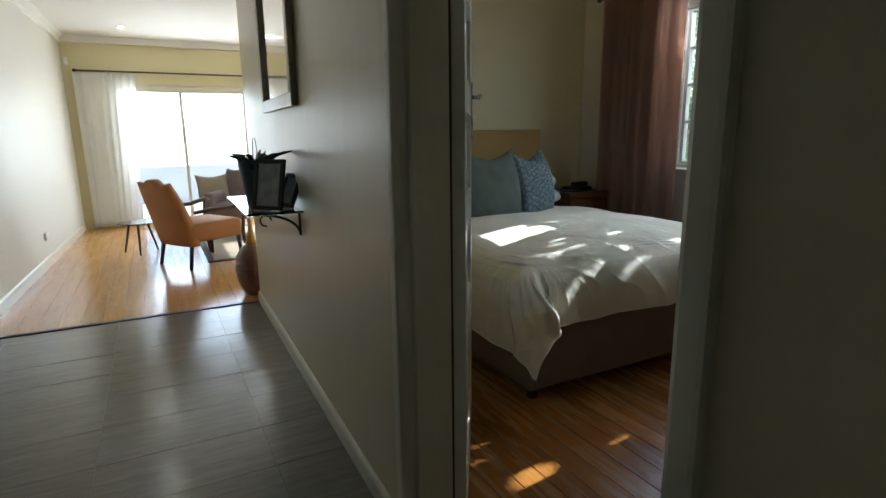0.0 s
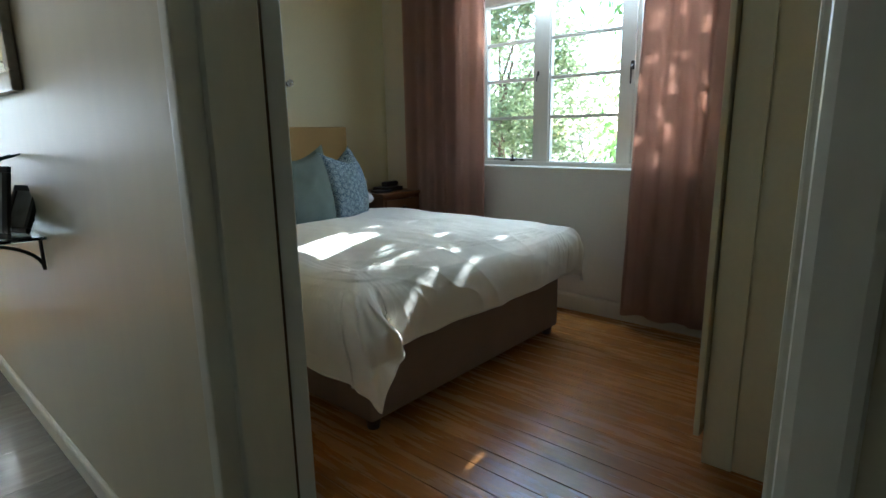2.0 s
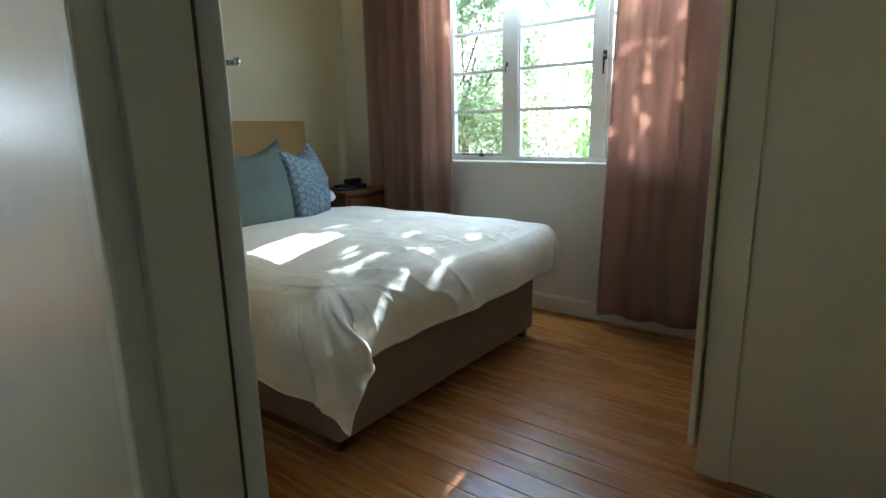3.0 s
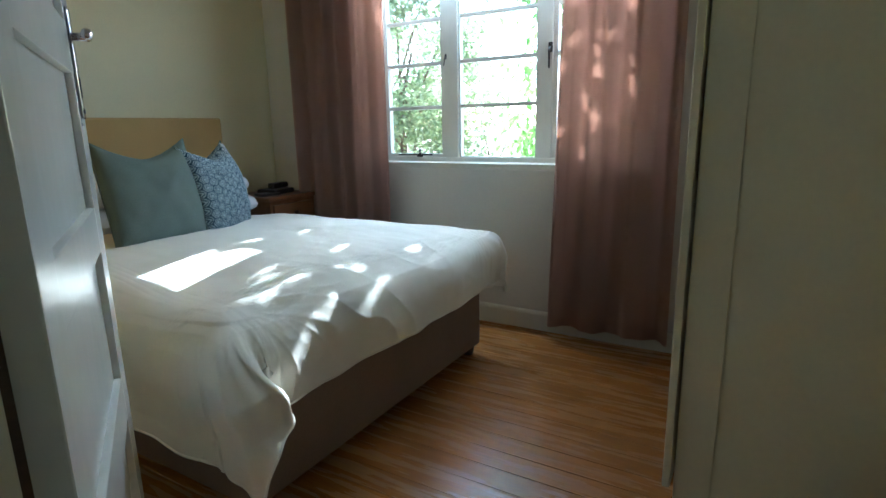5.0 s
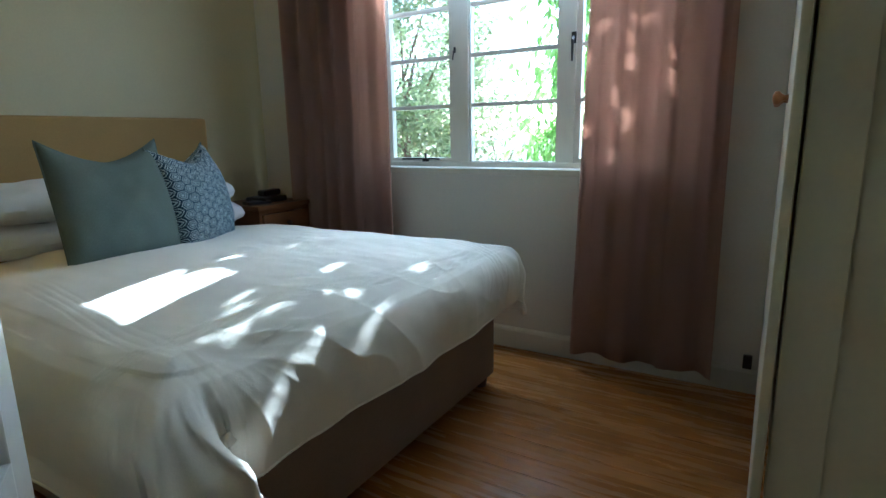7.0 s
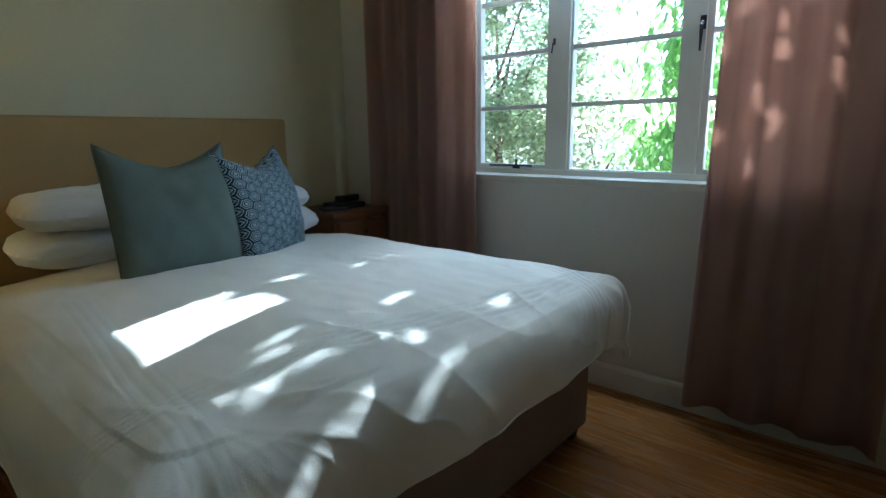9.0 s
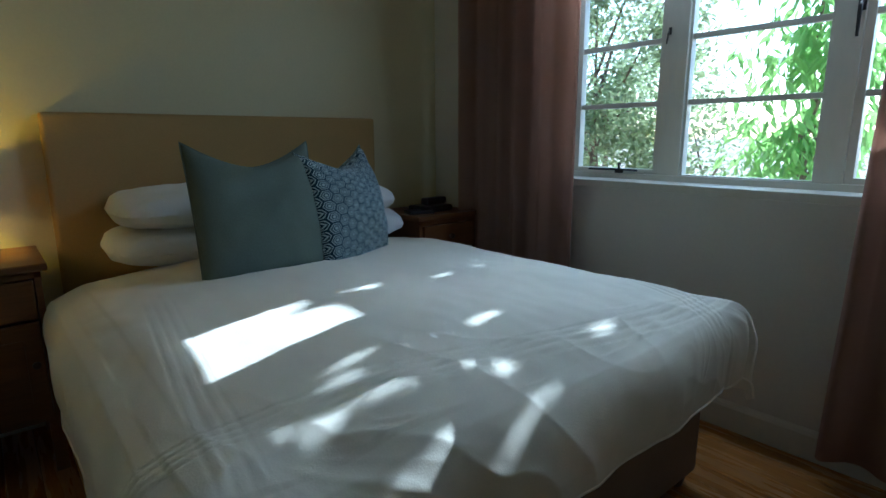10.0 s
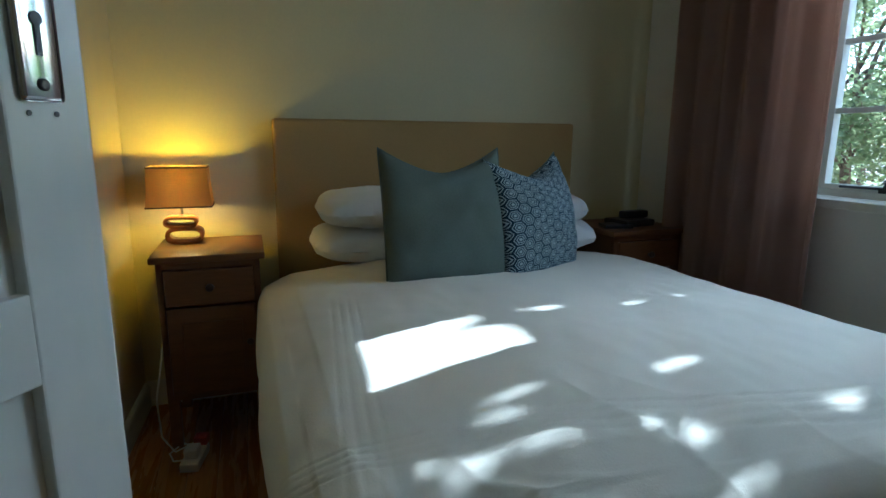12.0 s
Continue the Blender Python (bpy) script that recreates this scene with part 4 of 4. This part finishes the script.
vase = thing("floor_vase", pose(0.625, 4.50, 0), "tall plum brown bottle vase with gilded neck", "vase")
bm = bmesh.new()
lathe(bm, [(0.055, 0.0), (0.085, 0.02), (0.13, 0.12), (0.145, 0.22), (0.125, 0.32), (0.08, 0.39), (0.05, 0.42)], 28)
part("body", bm, M_VASE, vase, smooth=True)
bm = bmesh.new()
lathe(bm, [(0.05, 0.42), (0.035, 0.45), (0.018, 0.53), (0.015, 0.66), (0.018, 0.74), (0.028, 0.755)], 22)
part("neck", bm, M_VASENECK, vase, "gilded slender neck", True)


# ---- living room ----
def armchair(place, mat, label, wooden_arms=True, wide=0.62):
    t = thing("armchair", place, label, "armchair")
    w = wide / 2
    part("seat", boxes((-w, w, -0.30, 0.30, 0.25, 0.44), bevel=0.05), mat, t, "padded seat", True)
    bm = bmesh.new()
    n = 14
    g = []
    for off in (0, 1):
        rows_ = []
        for j in range(n + 1):
            v = j / n
            row = []
            for i in range(n + 1):
                u = -1 + 2 * i / n
                ww = w * (1.0 - 0.10 * v) * (1 - 0.05 * max(0, v - 0.8) * 5)
                top = 0.03 * math.cos(u * 4.7) * v ** 4
                yb = 0.24 + 0.20 * v
                thick = 0.075 * (1 - 0.5 * abs(u) ** 4) * (1 - 0.4 * v)
                row.append(bm.verts.new((u * ww, yb + (thick if off else -thick * 0.9 - 0.03 * math.sin(3.1 * v)), 0.22 + 0.62 * v + top)))
            rows_.append(row)
        g.append(rows_)
    for rows_ in g:
        for j in range(n):
            for i in range(n):
                bm.faces.new((rows_[j][i], rows_[j][i + 1], rows_[j + 1][i + 1], rows_[j + 1][i]))
    f, b = g
    for i in range(n):
        for j in (0, n):
            bm.faces.new((f[j][i], f[j][i + 1], b[j][i + 1], b[j][i]))
            bm.faces.new((f[i][j], f[i + 1][j], b[i + 1][j], b[i][j]))
    part("backrest", bm, mat, t, "curved padded backrest", True)
    for sx in (-1, 1):
        for y, lean in ((-0.26, -0.02), (0.26, 0.05)):
            bm = bmesh.new()
            tube(bm, [(sx * (w - 0.03), y + lean, 0.0), (sx * (w - 0.05), y, 0.27)], [0.016, 0.024], 10)
            part("leg", bm, M_DARKWOOD, t, "dark tapered leg", True)
        if wooden_arms:
            bm = bmesh.new()
            tube(bm, [(sx * (w + 0.035), 0.26, 0.55), (sx * (w + 0.05), 0.10, 0.565), (sx * (w + 0.055), -0.12, 0.56), (sx * (w + 0.05), -0.30, 0.60), (sx * (w + 0.045), -0.34, 0.575)], [0.016, 0.02, 0.022, 0.022, 0.014], 10)
            part("arm", bm, M_DARKWOOD, t, "curved dark wooden arm", True)
            bm = bmesh.new()
            tube(bm, [(sx * (w + 0.045), -0.29, 0.58), (sx * (w + 0.04), -0.26, 0.30), (sx * (w + 0.035), -0.30, 0.0)], [0.017, 0.018, 0.014], 10)
            part("arm_post", bm, M_DARKWOOD, t, "dark curved arm post", True)
        else:
            part("arm", boxes((sx * w - 0.07, sx * w + 0.07, -0.30, 0.28, 0.24, 0.58), bevel=0.055), mat, t, "rounded padded arm", True)
    return t


armchair(pose(0.36, 6.02, 0, 0, 0, 120), M_ORANGE, "rust orange armchair with dark curved wooden arms", wide=0.56)
armchair(pose(0.98, 7.35, 0, 0, 0, -22), M_MAUVE, "mauve grey upholstered tub armchair", False, 0.70)
sc = cushion("scatter_cushion", pose(0.66, 7.62, 0.44, -18, 0, 10), 0.40, 0.36, 0.14, M_RUG, "pale patterned scatter cushion on the armchair", "cushion", 0.06, 0.03, 21, n=16)
rug = thing("rug", pose(1.25, 7.0, 0), "sand coloured rug with dark border on the wooden floor", "rug")
part("pile", boxes((-0.80, 1.4, -1.05, 1.1, 0.001, 0.010)), M_RUG, rug)
for r in ((-0.86, 1.46, -1.11, -1.05), (-0.86, 1.46, 1.1, 1.16), (-0.86, -0.80, -1.05, 1.1), (1.4, 1.46, -1.05, 1.1)):
    part("border", boxes((*r, 0.001, 0.012)), M_RUGEDGE, rug, "dark woven border")
tbl = thing("side_table", pose(-0.22, 6.85, 0), "small round glass side table on splayed wooden legs", "side table")
bm = bmesh.new()
lathe(bm, [(0.20, 0.335), (0.205, 0.34), (0.20, 0.345)], 32)
part("tabletop", bm, M_SHELFGLASS, tbl, "round glass top")
for k in range(3):
    bm = bmesh.new()
    a = k * 2.094 + 0.5
    tube(bm, [(0.10 * math.cos(a), 0.10 * math.sin(a), 0.334), (0.19 * math.cos(a), 0.19 * math.sin(a), 0.0)], [0.014, 0.009], 8)
    part("leg", bm, M_DARKWOOD, tbl, "splayed wooden leg")

slide = tagged(thing("sliding_door", pose(0, 0, 0), "white framed glazed sliding door to the terrace", "sliding door"), kind="structure")
bm = boxes((-0.40, 2.3, 9.12, 9.2, 1.94, 1.989), (-0.40, -0.35, 9.12, 9.2, 0, 1.94), (2.25, 2.3, 9.12, 9.2, 0, 1.94), (-0.35, 2.25, 9.12, 9.2, 0, 0.025))
part("frame", bm, M_WOODPAINT, slide, "white outer frame")
for x0, x1, y in ((-0.35, 0.475, 9.135), (0.43, 1.36, 9.165), (1.32, 2.25, 9.135)):
    bm = boxes((x0, x0 + 0.045, y - 0.012, y + 0.012, 0.026, 1.939), (x1 - 0.045, x1, y - 0.012, y + 0.012, 0.026, 1.939), (x0 + 0.045, x1 - 0.045, y - 0.012, y + 0.012, 0.026, 0.085), (x0 + 0.045, x1 - 0.045, y - 0.012, y + 0.012, 1.89, 1.939))
    leaf = part("door_leaf", bm, M_WOODPAINT, slide, "white sliding leaf")
    g = part("pane", boxes((x0 + 0.04, x1 - 0.04, y - 0.003, y + 0.003, 0.08, 1.895)), M_GLASS, leaf, "clear glass pane")
    g.visible_shadow = False
    if x0 > 0 and x0 < 1:
        part("pull_handle", boxes((x0 + 0.012, x0 + 0.03, y - 0.035, y - 0.012, 0.86, 1.12), bevel=0.004), M_BLACK, leaf, "dark pull handle")


def sheer(x0, x1, x0b, x1b, seed):
    t = curtain("sheer_curtain", 0, 1, 0, 1, 0, 0.02, 2.13, 7, seed, M_SHEER, "white sheer curtain gathered beside the sliding door", 0.013, 120, 16)
    for o in t.children:
        for v in o.data.vertices:
            y, z = v.co.y, v.co.z
            k = 1 - z / 2.13
            v.co = Vector((x0 + (x1 - x0) * y + ((x0b - x0) * (1 - y) + (x1b - x1) * y) * k, 9.03 + v.co.x, z))


sheer(-0.84, -0.10, -0.82, -0.22, 31)
bm = bmesh.new()
tube(bm, [(-0.80, 9.03, 2.15), (3.0, 9.03, 2.15)], 0.011, 10)
rod2 = thing("curtain_rod", pose(0, 0, 0), "thin dark curtain rod above the sliding door", "curtain rod")
part("rod", bm, M_BRONZE, rod2)
for x in (-0.80, 3.0):
    bm = bmesh.new()
    lathe(bm, [(0.011, -0.02), (0.022, 0.0), (0.022, 0.015), (0.008, 0.03)], 12)
    part("finial", bm, M_BRONZE, rod2, "", True, pose(x, 9.03, 2.15, 0, -90 if x < 0 else 90))
for x in (-0.72, 1.1, 2.9):
    part("bracket", boxes((x - 0.006, x + 0.006, 9.03, 9.1, 2.135, 2.145)), M_BRONZE, rod2)
sensor = thing("alarm_sensor", pose(-0.90, 9.02, 2.26, 0, 0, 45), "small white alarm sensor in the wall corner", "sensor")
part("housing", boxes((-0.03, 0.03, -0.025, 0.025, -0.05, 0.05), bevel=0.01), M_WHITEPL, sensor)
for x, y in ((-0.18, 8.2), (1.12, 8.15), (-0.18, 6.2), (1.12, 6.2)):
    dl = thing("downlight", pose(x, y, H), "small recessed white ceiling downlight", "downlight", "living room downlights")
    bm = bmesh.new()
    lathe(bm, [(0.030, -0.004), (0.045, -0.006), (0.047, 0.0), (0.030, 0.0)], 20)
    part("rim", bm, M_WHITEPL, dl, "white rim")
    bm = bmesh.new()
    lathe(bm, [(0.028, -0.009), (0.028, -0.005)], 16)
    part("bulb", bm, M_DOWN, dl, "lit bulb")
socket2 = thing("wall_socket", pose(-1.02, 6.6, 0.3, 0, 0, -2), "white wall socket low on the living room wall", "socket")
part("plate", boxes((-0.02, 0.008, -0.055, 0.055, -0.035, 0.035), bevel=0.003), M_WHITEPL, socket2)

# ---- outdoors ----
bm = bmesh.new()
box(bm, -300, 300, -300, 300, -0.6, -0.25)
structure("ground", bm, M_GROUND, "dry garden ground", "ground")
structure("terrace", boxes((-6, 8, 9.31, 12.4, -0.24, -0.03)), M_PAVE, "pale paved terrace outside the sliding door", "pavement")
structure("terrace_wall", boxes((-6, 8, 12.4, 12.6, -0.25, 0.72)), M_OUTWALL, "low white terrace wall", "wall")


def leaf_cloud(clumps, size, droop, seed, per, base=Vector((0, 0, 0)), chinked=False):
    """Many folded leaves gathered round clump centres; clumps: x, y, z, spread."""
    rnd = random.Random(seed)
    verts, faces = [], []
    for cx, cy, cz, sp in clumps:
        for _ in range(per):
            p = Vector((cx + rnd.gauss(0, sp), cy + rnd.gauss(0, sp), cz + rnd.gauss(0, sp * 0.8)))
            a = rnd.uniform(0, 6.283)
            tip = Vector((math.cos(a), math.sin(a), rnd.uniform(-0.9, 0.9) - droop)).normalized()
            side = tip.cross(Vector((rnd.uniform(-1, 1), rnd.uniform(-1, 1), rnd.uniform(0.2, 1)))).normalized()
            up = side.cross(tip)
            L = size * rnd.uniform(0.6, 1.25)
            mid = p + base + tip * L * 0.5
            if chinked and (in_beam(mid, 0.009) or (L > 0.09 and (in_beam(p + base, 0.004) or in_beam(p + base + tip * L, 0.004)))):
                continue
            W = L * (0.30 if droop < 0.4 else 0.16)
            k = len(verts)
            verts += [p, p + tip * L * 0.45 + side * W + up * W * 0.3, p + tip * L, p + tip * L * 0.45 - side * W + up * W * 0.3]
            faces += [(k, k + 1, k + 2), (k, k + 2, k + 3)]
    me = bpy.data.meshes.new("crown")
    me.from_pydata(verts, [], faces)
    return me


def tree(place, height, spread, n_clumps, per, leaf, mat, droop, seed, label, low=0.35, chinked=False, shade_clumps=0, shade_at=(0, 0, 4.2), shade_size=(0.8, 1.2, 0.8)):
    rnd = random.Random(seed)
    t = thing("tree", pose(*place), label, "tree")
    bm = bmesh.new()
    top = Vector((0.1, -0.1, height * 0.55))
    tube(bm, [(0, 0, -0.1), (0.04, 0.03, height * 0.18), (-0.03, 0.06, height * 0.36), top], [0.06 * height / 4, 0.05 * height / 4, 0.038 * height / 4, 0.015 * height / 4], 10)
    part("trunk", bm, M_BARK, t, "knotted brown trunk", True)
    clumps = []
    for k in range(n_clumps + shade_clumps):
        a = rnd.uniform(0, 6.283)
        r = spread * math.sqrt(rnd.uniform(0.02, 1))
        z = height * (low + (1 - low) * rnd.random())
        r *= 1 - 0.5 * abs(z / height - 0.65)
        c = Vector((r * math.cos(a), r * math.sin(a), z))
        if k >= n_clumps:
            c = Vector([shade_at[i] + shade_size[i] * rnd.uniform(-1, 1) for i in range(3)])
        clumps.append((*c, rnd.uniform(0.14, 0.30)))
    for k in range(0, len(clumps), 9):
        c = Vector(clumps[k][:3])
        s = Vector((0, 0.05, height * rnd.uniform(0.16, 0.5)))
        m = (s + c) / 2 + Vector((rnd.uniform(-0.15, 0.15), rnd.uniform(-0.15, 0.15), 0.12))
        at = Vector(place)
        if k >= n_clumps or (chinked and any(in_beam(at + a.lerp(b, f / 8), 0.02) for a, b in ((s, m), (m, c)) for f in range(9))):
            continue
        bm = bmesh.new()
        tube(bm, [s, m, c], [0.022, 0.012, 0.003], 6)
        part("limb", bm, M_BARK, t, "", True)
    clouds = [(clumps[:n_clumps], leaf, droop, per, "uneven leafy crown")]
    # extra leaf mass out of view, added only to block sun between the chinks
    if shade_clumps:
        clouds.append((clumps[n_clumps:], 0.078, 0.2, 210, "added leaf screen above the view, shading the window from sun"))
    for rows, size, hang, count, label in clouds:
        me = leaf_cloud(rows, size, hang, seed, count, Vector(place), chinked)
        me.materials.append(mat)
        ob = new("crown", me)
        ob.parent = t
        ob["label"] = label
    return t


# chinks in the foliage: where their sunbeams land, and the half-lengths of the chink along and across its own tilt
def chinks(z, *rows):
    """Beams landing on level things: x, y, half-length in x, half-width in y, tilt."""
    return [((x, y, z), a * math.sin(radians(SUN_EL)), b, radians(tilt) * 0.6) for x, y, a, b, tilt in rows]


SPOTS = chinks(0.715, (1.665, 2.325, 0.17, 0.094, 0), (1.69, 2.53, 0.18, 0.066, 6), (1.835, 2.39, 0.08, 0.090, 0), (1.61, 2.43, 0.12, 0.05, 0),
               (2.107, 2.587, 0.050, 0.018, 10), (2.41, 2.578, 0.055, 0.014, 8), (2.60, 2.60, 0.045, 0.013, 8), (2.528, 2.359, 0.060, 0.022, 10), (2.125, 2.319, 0.070, 0.016, 5),
               (2.19, 2.172, 0.10, 0.017, 8), (1.945, 2.128, 0.048, 0.024, -10), (1.782, 2.144, 0.045, 0.015, 8), (1.75, 2.083, 0.035, 0.012, 0), (2.116, 1.972, 0.048, 0.028, 0),
               (1.99, 1.995, 0.04, 0.014, 0), (2.50, 1.98, 0.060, 0.019, 0), (1.69, 1.995, 0.06, 0.015, 8), (1.79, 1.985, 0.05, 0.018, 8), (1.587, 2.02, 0.03, 0.016, 0))
SPOTS += chinks(0.67, (2.50, 1.88, 0.025, 0.028, 0), (2.12, 1.87, 0.09, 0.015, 35), (2.04, 1.83, 0.07, 0.013, 40), (1.88, 1.79, 0.05, 0.020, 20))
SPOTS += chinks(0.56, (1.68, 1.84, 0.06, 0.024, 15), (1.60, 1.79, 0.04, 0.020, 30), (1.56, 1.74, 0.04, 0.022, 0))
SPOTS += chinks(0.0, (1.60, 1.635, 0.06, 0.034, 20), (1.50, 1.60, 0.08, 0.032, 20), (1.60, 1.47, 0.06, 0.028, 20), (1.14, 1.45, 0.11, 0.050, 20), (0.98, 1.57, 0.09, 0.048, 0), (1.16, 1.57, 0.08, 0.036, 10))
SPOTS += [((3.32, y, z), h, w, 0.0) for y, z, w, h in ((1.569, 1.59, 0.030, 0.034), (1.451, 1.63, 0.022, 0.032), (1.452, 1.53, 0.022, 0.030), (1.44, 1.43, 0.026, 0.038), (1.382, 1.61, 0.020, 0.030), (1.30, 1.72, 0.020, 0.06),
                                                        (1.275, 1.40, 0.022, 0.045), (1.267, 1.31, 0.022, 0.045), (1.448, 1.22, 0.024, 0.030), (1.452, 1.136, 0.02, 0.026), (1.51, 1.27, 0.02, 0.045), (1.51, 1.0, 0.022, 0.035),
                                                        (1.56, 1.80, 0.03, 0.05), (1.40, 1.84, 0.03, 0.04), (2.755, 1.83, 0.028, 0.05), (2.80, 1.82, 0.02, 0.04))]
BEAM_A = Vector((-math.sin(radians(SUN_AZ)), math.cos(radians(SUN_AZ)), 0.0))
BEAM_B = sun_way.cross(BEAM_A)


BEAMS = [(Vector(q).dot(BEAM_A), Vector(q).dot(BEAM_B), a, b, math.cos(tilt), math.sin(tilt)) for q, a, b, tilt in SPOTS]


def in_beam(p, grow=0.0):
    pa, pb = p.dot(BEAM_A), p.dot(BEAM_B)
    for qa, qb, a, b, c, s in BEAMS:
        m, k = pa - qa, qb - pb
        if abs(m) < 0.25 and abs(k) < 0.25 and ((k * c + m * s) / (a + grow)) ** 2 + ((m * c - k * s) / (b + grow)) ** 2 < 1.0:
            return True
    return False


tree((7.6, 5.55, -0.25), 4.6, 1.25, 92, 250, 0.082, M_LEAF_A, 0.1, 41, "spreading small-leaved garden tree with knotted trunk", 0.20, True)
# carries the unseen leaf screen that shades bed and curtains
tree((6.9, 2.85, -0.25), 4.0, 0.36, 28, 105, 0.17, M_LEAF_B, 1.4, 43, "bright green tree with long drooping leaves", 0.22, True, 200, (0.55, -0.35, 4.55), (0.45, 1.45, 1.0))
tree((8.2, 4.25, -0.25), 2.2, 0.42, 8, 120, 0.08, M_LEAF_A, 0.2, 47, "slim olive green garden tree beyond the window", 0.45, True)
tree((12.0, 8.3, -0.25), 5.0, 2.0, 40, 110, 0.12, M_LEAF_A, 0.2, 53, "olive green tree farther down the garden", 0.12)
tree((13.5, 3.0, -0.25), 2.0, 1.6, 9, 90, 0.12, M_LEAF_A, 0.2, 57, "olive green tree at the end of the garden", 0.12)
for k, (x, y, s) in enumerate(((10.5, 3.2, 0.9), (11.2, 1.6, 1.0), (10.8, 4.9, 0.8), (11.0, -0.2, 0.9))):
    rnd = random.Random(60 + k)
    sh = thing("shrub", pose(x, y, -0.25), "low leafy garden shrub", "shrub", "garden shrubs")
    me = leaf_cloud([(rnd.gauss(0, 0.35 * s), rnd.gauss(0, 0.35 * s), 0.25 + rnd.random() * 0.6 * s, 0.16) for _ in range(16)], 0.08, 0.2, 70 + k, 70)
    me.materials.append(M_LEAF_B if k % 2 else M_LEAF_A)
    ob = new("foliage", me)
    ob.parent = sh
    bm = bmesh.new()
    tube(bm, [(0, 0, -0.05), (0.02, 0, 0.5 * s)], [0.03, 0.012], 6)
    part("stem", bm, M_BARK, sh)

# ---- floor pieces ----
def piece_mesh(name, w, l, d, mat, bevel):
    bm = bmesh.new()
    lo = [bm.verts.new(p) for p in ((0, 0, -d), (w, 0, -d), (w, l, -d), (0, l, -d))]
    md = [bm.verts.new(p) for p in ((0, 0, -bevel), (w, 0, -bevel), (w, l, -bevel), (0, l, -bevel))]
    hi = [bm.verts.new(p) for p in ((bevel, bevel, 0), (w - bevel, bevel, 0), (w - bevel, l - bevel, 0), (bevel, l - bevel, 0))]
    for i in range(4):
        j = (i + 1) % 4
        bm.faces.new((lo[i], lo[j], md[j], md[i]))
        bm.faces.new((md[i], md[j], hi[j], hi[i]))
    bm.faces.new(hi)
    return finish(bm, name, mat)


def lay(parent, me, name, x, y, dz=0.0):
    ob = new(name, me)
    ob.parent = parent
    ob.location = (x, y, dz)


rnd = random.Random(5)
BW = 0.102
cache = {}
x = 0.648
while x < 3.44:
    w = min(BW, 3.442 - x) - 0.0016
    for a, b in ((0.21, 3.878),):
        k = (round(w, 4), round(b - a, 4))
        if k not in cache:
            cache[k] = piece_mesh("floorboard", w, b - a - 0.0014, 0.011, M_BOARD, 0.0022)
        lay(floor_bed, cache[k], "floorboard", x, a, rnd.uniform(-0.0008, 0.0006))
    x += BW
cache = {}
x = -1.20
while x < 3.40:
    w = 0.128
    cut = rnd.choice((5.3, 6.1, 6.9, 7.7))
    for a, b in ((4.286, cut), (cut, 9.12)):
        k = round(b - a, 4)
        if k not in cache:
            cache[k] = piece_mesh("floorboard", w - 0.0012, b - a - 0.001, 0.011, M_LRBOARD, 0.0008)
        lay(floor_living, cache[k], "floorboard", x, a, 0.0)
    x += w
tile = piece_mesh("floor_tile", 0.6186, 0.3212, 0.008, M_TILE, 0.0006)
slim = piece_mesh("floor_tile", 0.325, 0.3212, 0.008, M_TILE, 0.0006)
for i in range(-3, 1):
    for j in range(-10, 12):
        lay(floor_hall, slim if i == 0 else tile, "floor_tile", 0.30 + 0.62 * i, 0.374 + 0.3225 * j, rnd.uniform(-0.0005, 0.0005))
